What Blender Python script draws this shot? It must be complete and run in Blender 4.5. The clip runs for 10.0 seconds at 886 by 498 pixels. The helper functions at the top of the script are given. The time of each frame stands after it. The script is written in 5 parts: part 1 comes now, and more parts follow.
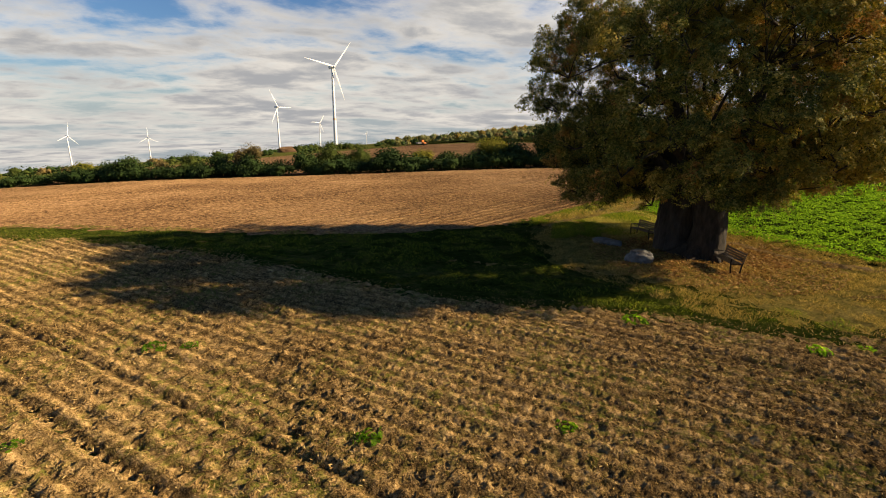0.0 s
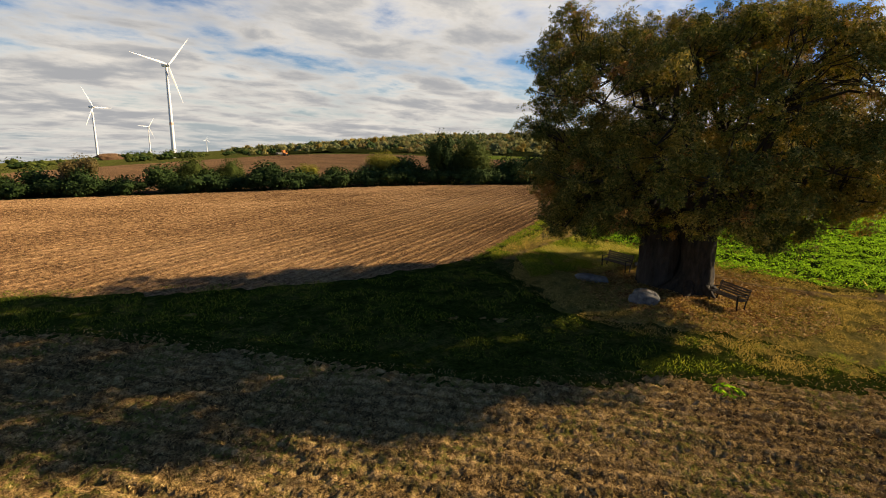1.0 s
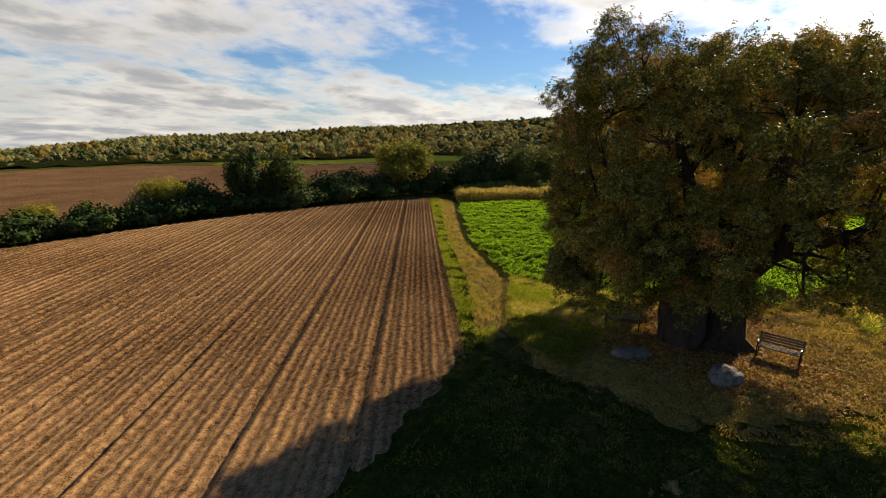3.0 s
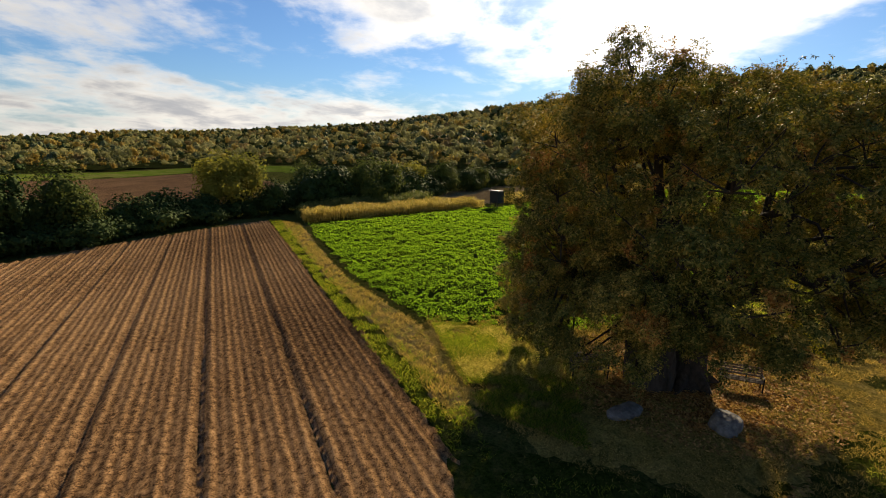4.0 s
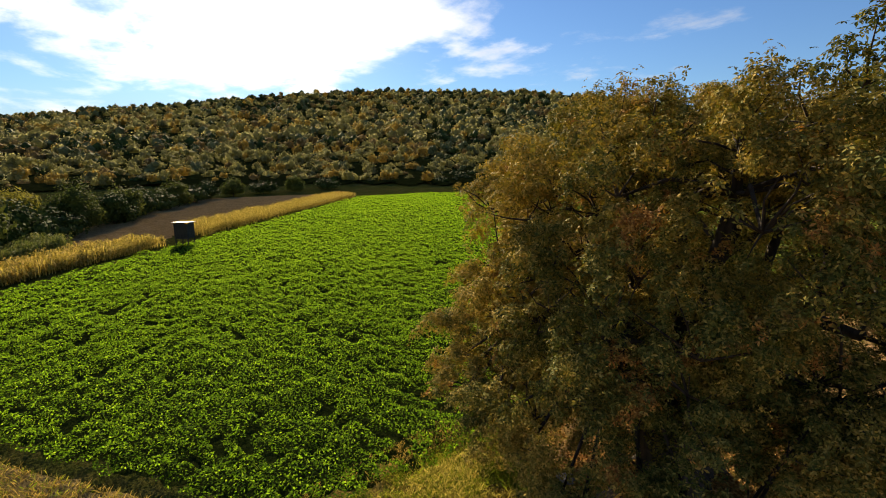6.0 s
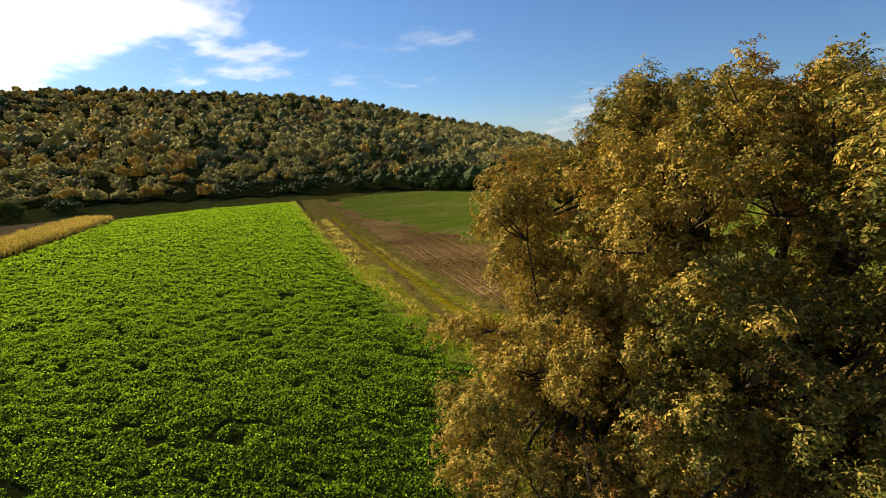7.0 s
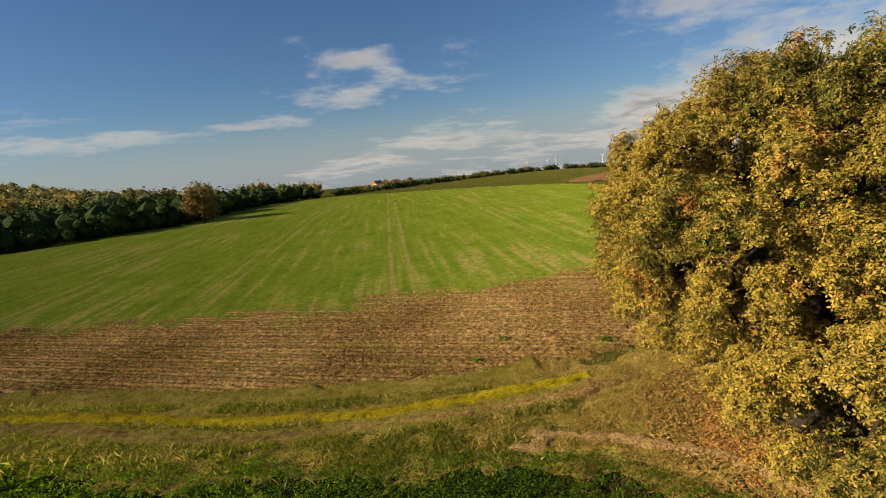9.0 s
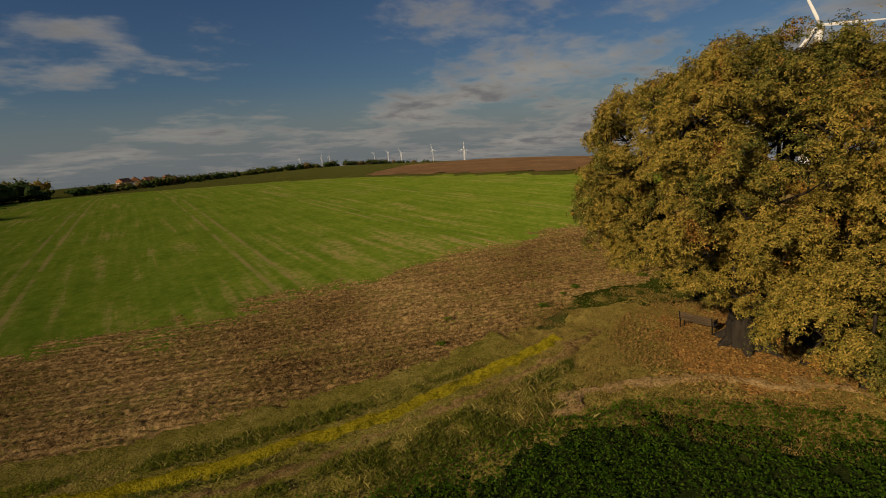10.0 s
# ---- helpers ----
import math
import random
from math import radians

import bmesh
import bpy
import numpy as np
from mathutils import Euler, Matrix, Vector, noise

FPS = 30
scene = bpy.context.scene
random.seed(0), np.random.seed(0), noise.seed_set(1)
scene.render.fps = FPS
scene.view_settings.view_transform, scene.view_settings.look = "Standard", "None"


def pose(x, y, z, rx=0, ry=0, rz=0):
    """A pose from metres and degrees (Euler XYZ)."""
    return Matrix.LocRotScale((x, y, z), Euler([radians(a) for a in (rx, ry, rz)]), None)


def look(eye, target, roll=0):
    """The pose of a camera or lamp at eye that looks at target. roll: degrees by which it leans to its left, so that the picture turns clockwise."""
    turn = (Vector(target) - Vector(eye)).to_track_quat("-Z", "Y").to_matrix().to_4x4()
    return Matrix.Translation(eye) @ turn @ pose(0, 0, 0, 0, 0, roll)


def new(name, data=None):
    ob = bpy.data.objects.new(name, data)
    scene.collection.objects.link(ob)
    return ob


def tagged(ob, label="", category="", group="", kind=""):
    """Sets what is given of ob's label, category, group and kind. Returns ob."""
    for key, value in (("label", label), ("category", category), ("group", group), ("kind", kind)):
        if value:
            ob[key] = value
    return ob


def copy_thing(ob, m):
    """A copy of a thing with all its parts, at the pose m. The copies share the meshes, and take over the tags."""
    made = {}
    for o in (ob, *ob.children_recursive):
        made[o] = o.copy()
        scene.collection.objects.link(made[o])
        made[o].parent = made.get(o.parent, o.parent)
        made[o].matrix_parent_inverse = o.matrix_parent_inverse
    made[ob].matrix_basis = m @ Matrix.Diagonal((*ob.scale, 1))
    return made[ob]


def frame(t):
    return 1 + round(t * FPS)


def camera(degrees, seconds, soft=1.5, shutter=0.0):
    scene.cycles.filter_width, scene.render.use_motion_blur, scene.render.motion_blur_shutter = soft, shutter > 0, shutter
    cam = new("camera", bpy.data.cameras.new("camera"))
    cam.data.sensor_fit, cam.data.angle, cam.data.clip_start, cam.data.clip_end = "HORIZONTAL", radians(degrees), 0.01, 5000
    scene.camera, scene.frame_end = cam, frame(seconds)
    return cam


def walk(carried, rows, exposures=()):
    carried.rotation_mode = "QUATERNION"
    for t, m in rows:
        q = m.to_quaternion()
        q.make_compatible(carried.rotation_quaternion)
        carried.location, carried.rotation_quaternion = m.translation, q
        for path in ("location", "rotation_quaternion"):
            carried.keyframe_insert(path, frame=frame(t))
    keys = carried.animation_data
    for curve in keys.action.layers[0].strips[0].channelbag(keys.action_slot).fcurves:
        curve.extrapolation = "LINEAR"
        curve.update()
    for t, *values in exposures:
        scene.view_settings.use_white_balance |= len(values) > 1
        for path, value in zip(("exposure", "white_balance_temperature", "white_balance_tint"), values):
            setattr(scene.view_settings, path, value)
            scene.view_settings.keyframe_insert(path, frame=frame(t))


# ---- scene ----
cam = camera(85.9, 10.0, soft=1.0)
PATH = [
    (0, (-3.249, -0.533, 6.52), (-2.559, 1.271, 6.0), 0.6),
    (0.5, (-4.581, 3.128, 6.479), (-3.602, 4.801, 5.985), 1.1),
    (0.6, (-4.801, 3.796, 6.516), (-3.774, 5.44, 6.025), 1.1),
    (1, (-6.27, 6.426, 7.017), (-5.061, 7.95, 6.55), 2.3),
    (1.5, (-7.317, 9.867, 6.961), (-5.929, 11.244, 6.544), 3.5),
    (2, (-6.704, 13.551, 7.555), (-5.183, 14.773, 7.116), 2.1),
    (2.2, (-6.429, 14.926, 7.715), (-4.852, 16.072, 7.27), 1.6),
    (3.3, (-5.015, 22.392, 9.152), (-3.141, 22.934, 8.711), 0.9),
    (3.5, (-4.286, 23.869, 9.303), (-2.371, 24.254, 8.875), 1.0),
    (4, (-1.905, 26.903, 9.733), (0.051, 26.905, 9.315), 1.0),
    (4.5, (1.012, 29.437, 10.197), (2.941, 29.105, 9.785), 0.8),
    (5, (4.275, 31.251, 10.469), (6.12, 30.595, 10.066), 0.3),
    (5.5, (7.551, 32.503, 10.464), (9.247, 31.513, 10.088), 0.3),
    (5.7, (8.882, 32.729, 10.546), (10.496, 31.611, 10.17), 0.4),
    (6.8, (18.675, 32.304, 10.983), (19.62, 30.585, 10.595), -2.4),
    (7, (20.22, 31.824, 10.892), (20.976, 30.011, 10.515), -2.1),
    (7.5, (24.291, 30.239, 10.458), (24.527, 28.286, 10.099), -3.0),
    (7.7, (25.697, 29.556, 10.555), (25.752, 27.587, 10.205), -3.2),
    (8, (28.476, 28.392, 10.673), (28.249, 26.436, 10.323), -3.6),
    (8.5, (32.556, 25.556, 10.879), (31.88, 23.707, 10.524), -5.0),
    (8.7, (34.219, 24.312, 10.917), (33.37, 22.539, 10.55), -5.3),
    (9, (36.078, 21.922, 10.837), (34.974, 20.299, 10.451), -5.9),
    (9.5, (38.842, 18.11, 10.696), (37.374, 16.825, 10.255), -6.0),
    (10, (40.917, 14.233, 10.325), (39.22, 13.288, 9.849), -4.3),
]
walk(cam, [(t, look(eye, target, roll)) for t, eye, target, roll in PATH],
     [(0.0, 1.14, 7600, 10), (3.0, 1.2, 7600, 10), (5.0, 1.28, 7600, 10), (7.0, 1.42, 7600, 10), (8.3, 1.41, 7600, 10), (9.0, 0.82, 7600, 10), (9.5, 0.24, 7600, 10), (10.0, -0.42, 7600, 10)])

# ---- world and sun ----
SUN_YAW, SUN_EL = 109.0, 26.0          # degrees clockwise from +y, and above the horizon
SUN_DIR = Vector((math.sin(radians(SUN_YAW)) * math.cos(radians(SUN_EL)),
                  math.cos(radians(SUN_YAW)) * math.cos(radians(SUN_EL)), math.sin(radians(SUN_EL))))


class Nodes:
    """Short writing of node trees."""

    def __init__(self, tree):
        self.tree = tree
        tree.nodes.clear()

    def add(self, kind, inputs=None):
        n = self.tree.nodes.new(kind)
        for k, v in (inputs or {}).items():
            if isinstance(v, bpy.types.NodeSocket):
                self.tree.links.new(v, n.inputs[k])
            else:
                n.inputs[k].default_value = v
        return n

    def math(self, op, a, b=0.0, c=0.0, clamp=False):
        n = self.add("ShaderNodeMath", {0: a, 1: b, 2: c})
        n.operation, n.use_clamp = op, clamp
        return n.outputs[0]

    def vec(self, op, a, b=(0, 0, 0)):
        n = self.add("ShaderNodeVectorMath", {0: a, 1: b})
        n.operation = op
        return n.outputs["Value"] if op in ("DOT_PRODUCT", "LENGTH") else n.outputs["Vector"]

    def noise(self, vector, scale, detail=4.0, rough=0.55, distortion=0.0):
        return self.add("ShaderNodeTexNoise", {"Vector": vector, "Scale": scale, "Detail": detail, "Roughness": rough,
                                               "Distortion": distortion}).outputs["Fac"]

    def ramp(self, fac, stops):
        n = self.add("ShaderNodeValToRGB", {"Fac": fac})
        e = n.color_ramp.elements
        while len(e) < len(stops):
            e.new(0.5)
        for el, (pos, col) in zip(e, stops):
            el.position, el.color = pos, (*col, 1)
        return n.outputs["Color"]

    def mix(self, fac, a, b, blend="MIX"):
        n = self.add("ShaderNodeMix")
        n.data_type, n.blend_type = "RGBA", blend
        for k, v in ((0, fac), (6, a), (7, b)):
            if isinstance(v, bpy.types.NodeSocket):
                self.tree.links.new(v, n.inputs[k])
            else:
                n.inputs[k].default_value = v if k == 0 else (*v[:3], 1)
        return n.outputs[2]

    def smooth(self, x, lo, hi):
        n = self.add("ShaderNodeMapRange", {"Value": x, "From Min": lo, "From Max": hi})
        n.interpolation_type = "SMOOTHSTEP"
        return n.outputs[0]


def build_world():
    world = bpy.data.worlds.new("sky")
    world.use_nodes = True
    scene.world = world
    g = Nodes(world.node_tree)
    air = g.add("ShaderNodeTexSky")
    air.sky_type, air.sun_disc, air.sun_elevation, air.sun_rotation = "NISHITA", False, radians(SUN_EL), radians(SUN_YAW)
    air.altitude, air.air_density, air.dust_density, air.ozone_density = 200, 1.15, 0.15, 4.0
    sky = air.outputs[0]
    sky = g.mix(1.0, sky, SKY_TINT, "MULTIPLY")
    d = g.add("ShaderNodeTexCoord").outputs["Generated"]
    xyz = g.add("ShaderNodeSeparateXYZ", {0: d})
    x, y, z = xyz.outputs
    lift = g.math("MAXIMUM", g.math("ADD", z, 0.17), 0.02)
    plane = g.add("ShaderNodeCombineXYZ", {0: g.math("DIVIDE", x, lift), 1: g.math("DIVIDE", y, lift), 2: 0.0}).outputs[0]
    streak = g.add("ShaderNodeMapping", {"Vector": plane, "Rotation": (0, 0, radians(28)), "Scale": (0.9, 1.15, 1)}).outputs[0]
    broad = g.noise(streak, 0.62, 4.0, 0.5, 0.3)
    fine = g.noise(streak, 2.0, 7.0, 0.58, 0.3)
    flecks = g.noise(plane, 6.5, 5.0, 0.62, 0.1)
    # much cloud to the north and north-west, broken to the east, little to the south
    north = g.vec("DOT_PRODUCT", d, (-0.45, 0.89, 0.0))
    cover = g.math("MULTIPLY_ADD", north, CLOUD_NORTH, CLOUD_BASE)
    east = g.vec("DOT_PRODUCT", d, (0.98, 0.17, 0.0))
    cover = g.math("ADD", cover, g.math("MULTIPLY", g.smooth(east, 0.3, 0.9), 0.06))
    west = g.vec("DOT_PRODUCT", d, (-0.95, -0.3, 0.0))
    cover = g.math("ADD", cover, g.math("MULTIPLY", g.smooth(west, 0.2, 0.9), 0.02))
    # the clouds thin out overhead
    cover = g.math("SUBTRACT", cover, g.math("MULTIPLY", g.smooth(z, 0.33, 0.54), 0.45))
    body = g.math("ADD", g.math("MULTIPLY", broad, 0.62), g.math("ADD", g.math("MULTIPLY", fine, 0.28), g.math("MULTIPLY", flecks, 0.10)))
    dens = g.smooth(g.math("ADD", body, cover), 0.49, 0.62)
    thick = g.smooth(g.math("ADD", g.math("ADD", body, cover), g.math("MULTIPLY", fine, 0.35)), 0.66, 0.90)
    toward = g.vec("DOT_PRODUCT", d, tuple(SUN_DIR))
    glow = g.math("POWER", g.math("MAXIMUM", toward, 0.0), 45.0)
    halo = g.math("POWER", g.math("MAXIMUM", toward, 0.0), 300.0)
    wide = g.math("POWER", g.math("MAXIMUM", toward, 0.0), 4.0)
    white = g.mix(thick, (0.95, 0.95, 0.96), (0.42, 0.46, 0.54))
    bright = g.math("ADD", CLOUD_LIGHT, g.math("ADD", g.math("MULTIPLY", wide, CLOUD_LIGHT * 0.9), g.math("MULTIPLY", glow, CLOUD_LIGHT * 3.0)))
    cloud = g.vec("SCALE", white)
    world.node_tree.links.new(bright, cloud.node.inputs["Scale"])
    haze = g.vec("SCALE", (0.60, 0.72, 0.90))
    haze.node.inputs["Scale"].default_value = CLOUD_LIGHT * 0.75
    sky = g.mix(g.math("MULTIPLY", g.smooth(z, 0.13, -0.02), 0.7), sky, haze)
    both = g.mix(dens, sky, cloud)
    aureole = g.vec("SCALE", (1.0, 0.95, 0.86))
    world.node_tree.links.new(g.math("ADD", g.math("MULTIPLY", glow, AUREOLE * 0.25), g.math("MULTIPLY", halo, AUREOLE)), aureole.node.inputs["Scale"])
    total = g.vec("ADD", both, aureole)
    bg = g.add("ShaderNodeBackground", {"Color": total, "Strength": SKY_STRENGTH})
    g.add("ShaderNodeOutputWorld", {"Surface": bg.outputs[0]})


SKY_STRENGTH, CLOUD_LIGHT, AUREOLE, SKY_TINT = 0.05, 8.2, 38.0, (0.50, 0.71, 1.01)
CLOUD_NORTH, CLOUD_BASE = 0.075, 0.018
build_world()

sun = new("sun", bpy.data.lights.new("sun", "SUN"))
sun.data.energy, sun.data.angle, sun.data.color = 5.0, radians(0.6), (1.0, 0.83, 0.60)
sun.matrix_world = look(SUN_DIR * 50, (0, 0, 0))

# ---- numbers on the lie of the land ----
TREE = (17.2, 16.6)
HILL_AZ = (-180, -172, -168, -164, -157, -152, -148, -144, -135, -123, -117, -111, -105, -99, -94, -88, -80, -72, -64, -56, -52, -48, -40, -30, -20, 170, 174, 180)
HILL_EL = (1.5, 3.2, 4.3, 5.1, 6.3, 7.2, 7.9, 8.3, 8.5, 8.5, 8.2, 7.55, 6.8, 6.0, 5.3, 4.45, 3.45, 2.75, 2.4, 2.05, 1.75, 1.35, 0.9, 0.6, 0.25, 0.0, 0.3, 1.5)


def softplus(v, w):
    return w * np.logaddexp(0.0, v / w)


def terrain(x, y):
    """Height of the land at x, y (arrays or numbers)."""
    dx, dy = np.asarray(x, float) - TREE[0], np.asarray(y, float) - TREE[1]
    r = np.hypot(dx, dy)
    fall = -0.75 * dx + 0.66 * dy
    north = dy - 0.35 * dx
    z = -0.075 * (softplus(north - 36, 5) - softplus(north - 76, 8)) - 0.095 * softplus(fall - 80, 10)
    z = z - 0.045 * softplus(-0.6 * dx - 0.8 * dy - 125, 22)
    az = np.degrees(np.arctan2(-dx, dy))
    crest = 820 * np.tan(np.radians(np.interp(az, HILL_AZ, HILL_EL))) - 3
    s = np.clip((r - 150) / 670, 0, 1) ** 1.25
    return z + np.maximum(crest, 0) * s * np.clip(1.6 - np.maximum(r, 820) / 1400, 0.2, 1.0) / 1.014


def hash2(i, j, seed):
    h = (i.astype(np.int64) * 374761393 + j.astype(np.int64) * 668265263 + seed * 2147483647) & 0xFFFFFFFF
    h = ((h ^ (h >> 13)) * 1274126177) & 0xFFFFFFFF
    return ((h ^ (h >> 16)) & 0xFFFFFF) / float(0xFFFFFF)


def vnoise(x, y, seed=0):
    """Smooth value noise, 0 to 1, of one cycle a unit."""
    x, y = np.asarray(x, float), np.asarray(y, float)
    i, j = np.floor(x), np.floor(y)
    u, v = x - i, y - j
    u, v = u * u * (3 - 2 * u), v * v * (3 - 2 * v)
    a, b, c, e = (hash2(i + p, j + q, seed) for p, q in ((0, 0), (1, 0), (0, 1), (1, 1)))
    return (a * (1 - u) + b * u) * (1 - v) + (c * (1 - u) + e * u) * v


def inside(px, py, poly):
    res = np.zeros(np.shape(px), bool)
    n = len(poly)
    for k in range(n):
        (x0, y0), (x1, y1) = poly[k], poly[(k + 1) % n]
        if y0 == y1:
            continue
        cross = ((y0 > py) != (y1 > py)) & (px < (x1 - x0) * (py - y0) / (y1 - y0) + x0)
        res ^= cross
    return res


def raw_mesh(name, verts, faces, mats, smooth=False, index=None):
    """A mesh from an array of places and an array of faces, all of one size."""
    me = bpy.data.meshes.new(name)
    verts, faces = np.asarray(verts, np.float32), np.asarray(faces, np.int32)
    n, k = faces.shape
    me.vertices.add(len(verts))
    me.vertices.foreach_set("co", verts.ravel())
    me.loops.add(n * k)
    me.loops.foreach_set("vertex_index", faces.ravel())
    me.polygons.add(n)
    me.polygons.foreach_set("loop_start", np.arange(0, n * k, k, dtype=np.int32))
    if index is not None:
        me.polygons.foreach_set("material_index", np.asarray(index, np.int32))
    me.polygons.foreach_set("use_smooth", np.full(n, smooth))
    for m in (mats if isinstance(mats, (list, tuple)) else [mats]):
        me.materials.append(m)
    me.update(calc_edges=True)
    me.validate()
    return me


# ---- materials ----
def material(name):
    m = bpy.data.materials.new(name)
    m.use_nodes = True
    return m, Nodes(m.node_tree)


def finish(g, color, rough=0.9, bump=None, strength=0.4, distance=0.05, metal=0.0, spec=0.25):
    inp = {"Base Color": color, "Roughness": rough, "Metallic": metal, "Specular IOR Level": spec, "Diffuse Roughness": 1.0 if spec == 0 else 0.0}
    if bump is not None:
        inp["Normal"] = g.add("ShaderNodeBump", {"Height": bump, "Strength": strength, "Distance": distance}).outputs[0]
    b = g.add("ShaderNodeBsdfPrincipled", inp)
    g.add("ShaderNodeOutputMaterial", {"Surface": b.outputs[0]})


def place_coords(g):
    return g.add("ShaderNodeNewGeometry").outputs["Position"]


def soil_material(name, dark, mid, light, green=None, green_amount=0.0, patch_scale=0.09, row_angle=None, gap_shade=0.55, row_gap=0.0, row_shade=0.5):
    m, g = material(name)
    p = place_coords(g)
    big = g.noise(p, patch_scale, 3, 0.6)
    small = g.noise(p, 4.2, 5, 0.7)
    grit = g.noise(p, 17.0, 3, 0.7)
    f = g.math("ADD", g.math("MULTIPLY", small, 0.55), g.math("MULTIPLY", grit, 0.45))
    f = g.math("ADD", f, g.math("MULTIPLY", g.math("SUBTRACT", big, 0.5), 0.35))
    col = g.ramp(f, ((0.40, dark), (0.5, mid), (0.61, light)))
    # shade between the clods is painted: gaps take the dark tone
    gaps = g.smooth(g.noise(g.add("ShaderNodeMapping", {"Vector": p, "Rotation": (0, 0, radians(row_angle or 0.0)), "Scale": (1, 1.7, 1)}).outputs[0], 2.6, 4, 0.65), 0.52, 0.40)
    col = g.mix(g.math("MULTIPLY", gaps, gap_shade), col, dark)
    if row_gap:
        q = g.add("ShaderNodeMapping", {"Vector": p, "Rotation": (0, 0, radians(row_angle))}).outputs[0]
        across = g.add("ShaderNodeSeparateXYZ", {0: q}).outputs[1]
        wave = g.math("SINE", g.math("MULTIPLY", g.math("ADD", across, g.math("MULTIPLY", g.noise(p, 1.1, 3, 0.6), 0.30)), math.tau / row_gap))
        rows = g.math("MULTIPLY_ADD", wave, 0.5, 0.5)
        # furrow troughs darkened in the colour as well, as shade would
        col = g.mix(g.math("MULTIPLY", g.smooth(rows, 0.45, 0.05), row_shade), col, dark)
        small = g.math("MULTIPLY_ADD", rows, 0.9, small)
    if green:
        weeds = g.math("MULTIPLY", g.smooth(g.noise(p, 0.35, 4, 0.7), 0.42, 0.62), g.smooth(g.noise(p, 5.0, 3, 0.7), 0.44, 0.6))
        col = g.mix(g.math("MULTIPLY", weeds, green_amount), col, green)
    finish(g, col, 0.95, g.math("ADD", small, g.math("MULTIPLY", grit, 0.8)), 1.0, 0.16, spec=0.0)
    return m


def grass_material(name, stops, scale=1.3, patch=0.12, litter=None):
    m, g = material(name)
    p = place_coords(g)
    f = g.math("ADD", g.math("MULTIPLY", g.noise(p, patch, 4, 0.65), 0.5), g.math("MULTIPLY", g.noise(p, scale, 5, 0.7), 0.5))
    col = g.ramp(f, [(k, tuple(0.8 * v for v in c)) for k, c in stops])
    fleck = g.noise(p, 11.0, 3, 0.7)
    col = g.mix(g.math("MULTIPLY", g.smooth(fleck, 0.58, 0.38), 0.65), col, (0.35, 0.36, 0.34), "MULTIPLY")
    tuft = g.noise(p, 2.4, 4, 0.7)
    col = g.mix(g.math("MULTIPLY", g.smooth(tuft, 0.50, 0.36), 0.6), col, (0.45, 0.50, 0.42), "MULTIPLY")
    if litter:
        col = g.mix(g.smooth(g.noise(p, 7.0, 4, 0.7), 0.48, 0.58), col, litter)
    finish(g, col, 0.9, g.math("ADD", fleck, tuft), 1.0, 0.14, spec=0.0)
    return m


def leaf_material(name, stops, leak=0.45, rough=0.55, top=None, passing=(0.975, 1.0, 0.675), rust=None):
    """Leaves: each takes its own colour; light also passes through. top: lighter tones for turned boughs and the sun's
    side of the crown; rust: a few russet sprays.
    """
    m, g = material(name)
    rnd = g.add("ShaderNodeNewGeometry").outputs["Random Per Island"]
    col = g.ramp(rnd, stops)
    if top:
        p = place_coords(g)
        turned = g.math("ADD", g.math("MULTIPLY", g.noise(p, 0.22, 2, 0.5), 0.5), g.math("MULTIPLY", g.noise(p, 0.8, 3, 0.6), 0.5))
        # tones also lighten toward the sun: the crown's lit and shaded sides in colour
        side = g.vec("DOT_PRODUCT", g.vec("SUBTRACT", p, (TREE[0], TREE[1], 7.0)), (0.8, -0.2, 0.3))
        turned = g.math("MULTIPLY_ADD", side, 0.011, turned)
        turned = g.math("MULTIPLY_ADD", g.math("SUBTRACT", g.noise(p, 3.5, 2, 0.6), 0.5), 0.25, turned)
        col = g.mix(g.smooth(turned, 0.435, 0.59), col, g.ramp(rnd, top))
        col = g.mix(g.math("MULTIPLY", g.smooth(g.noise(p, 0.6, 3, 0.6), 0.59, 0.67), 0.75), col, g.ramp(rnd, rust))
    b = g.add("ShaderNodeBsdfPrincipled", {"Base Color": col, "Roughness": rough, "Specular IOR Level": 0.03})
    t = g.add("ShaderNodeBsdfTranslucent", {"Color": g.mix(1.0, col, passing, "MULTIPLY")})
    s = g.add("ShaderNodeMixShader", {0: leak, 1: b.outputs[0], 2: t.outputs[0]})
    g.add("ShaderNodeOutputMaterial", {"Surface": s.outputs[0]})
    return m


def foliage_material(name, stops, leak=0.25):
    """Foliage seen from afar: tree by tree and clump by clump of its own tone."""
    m, g = material(name)
    rnd = g.add("ShaderNodeNewGeometry").outputs["Random Per Island"]
    p = place_coords(g)
    tree, clump = g.noise(p, 0.10, 2, 0.5), g.noise(p, 0.7, 3, 0.65)
    f = g.math("ADD", g.math("MULTIPLY", rnd, 0.18), g.math("MULTIPLY", g.math("SUBTRACT", clump, 0.28), 0.7))
    f = g.math("ADD", f, g.math("MULTIPLY", g.math("SUBTRACT", tree, 0.42), 1.1))
    col = g.ramp(f, stops)
    b = g.add("ShaderNodeBsdfPrincipled", {"Base Color": col, "Roughness": 0.8, "Specular IOR Level": 0.05})
    t = g.add("ShaderNodeBsdfTranslucent", {"Color": col})
    s = g.add("ShaderNodeMixShader", {0: leak, 1: b.outputs[0], 2: t.outputs[0]})
    g.add("ShaderNodeOutputMaterial", {"Surface": s.outputs[0]})
    return m


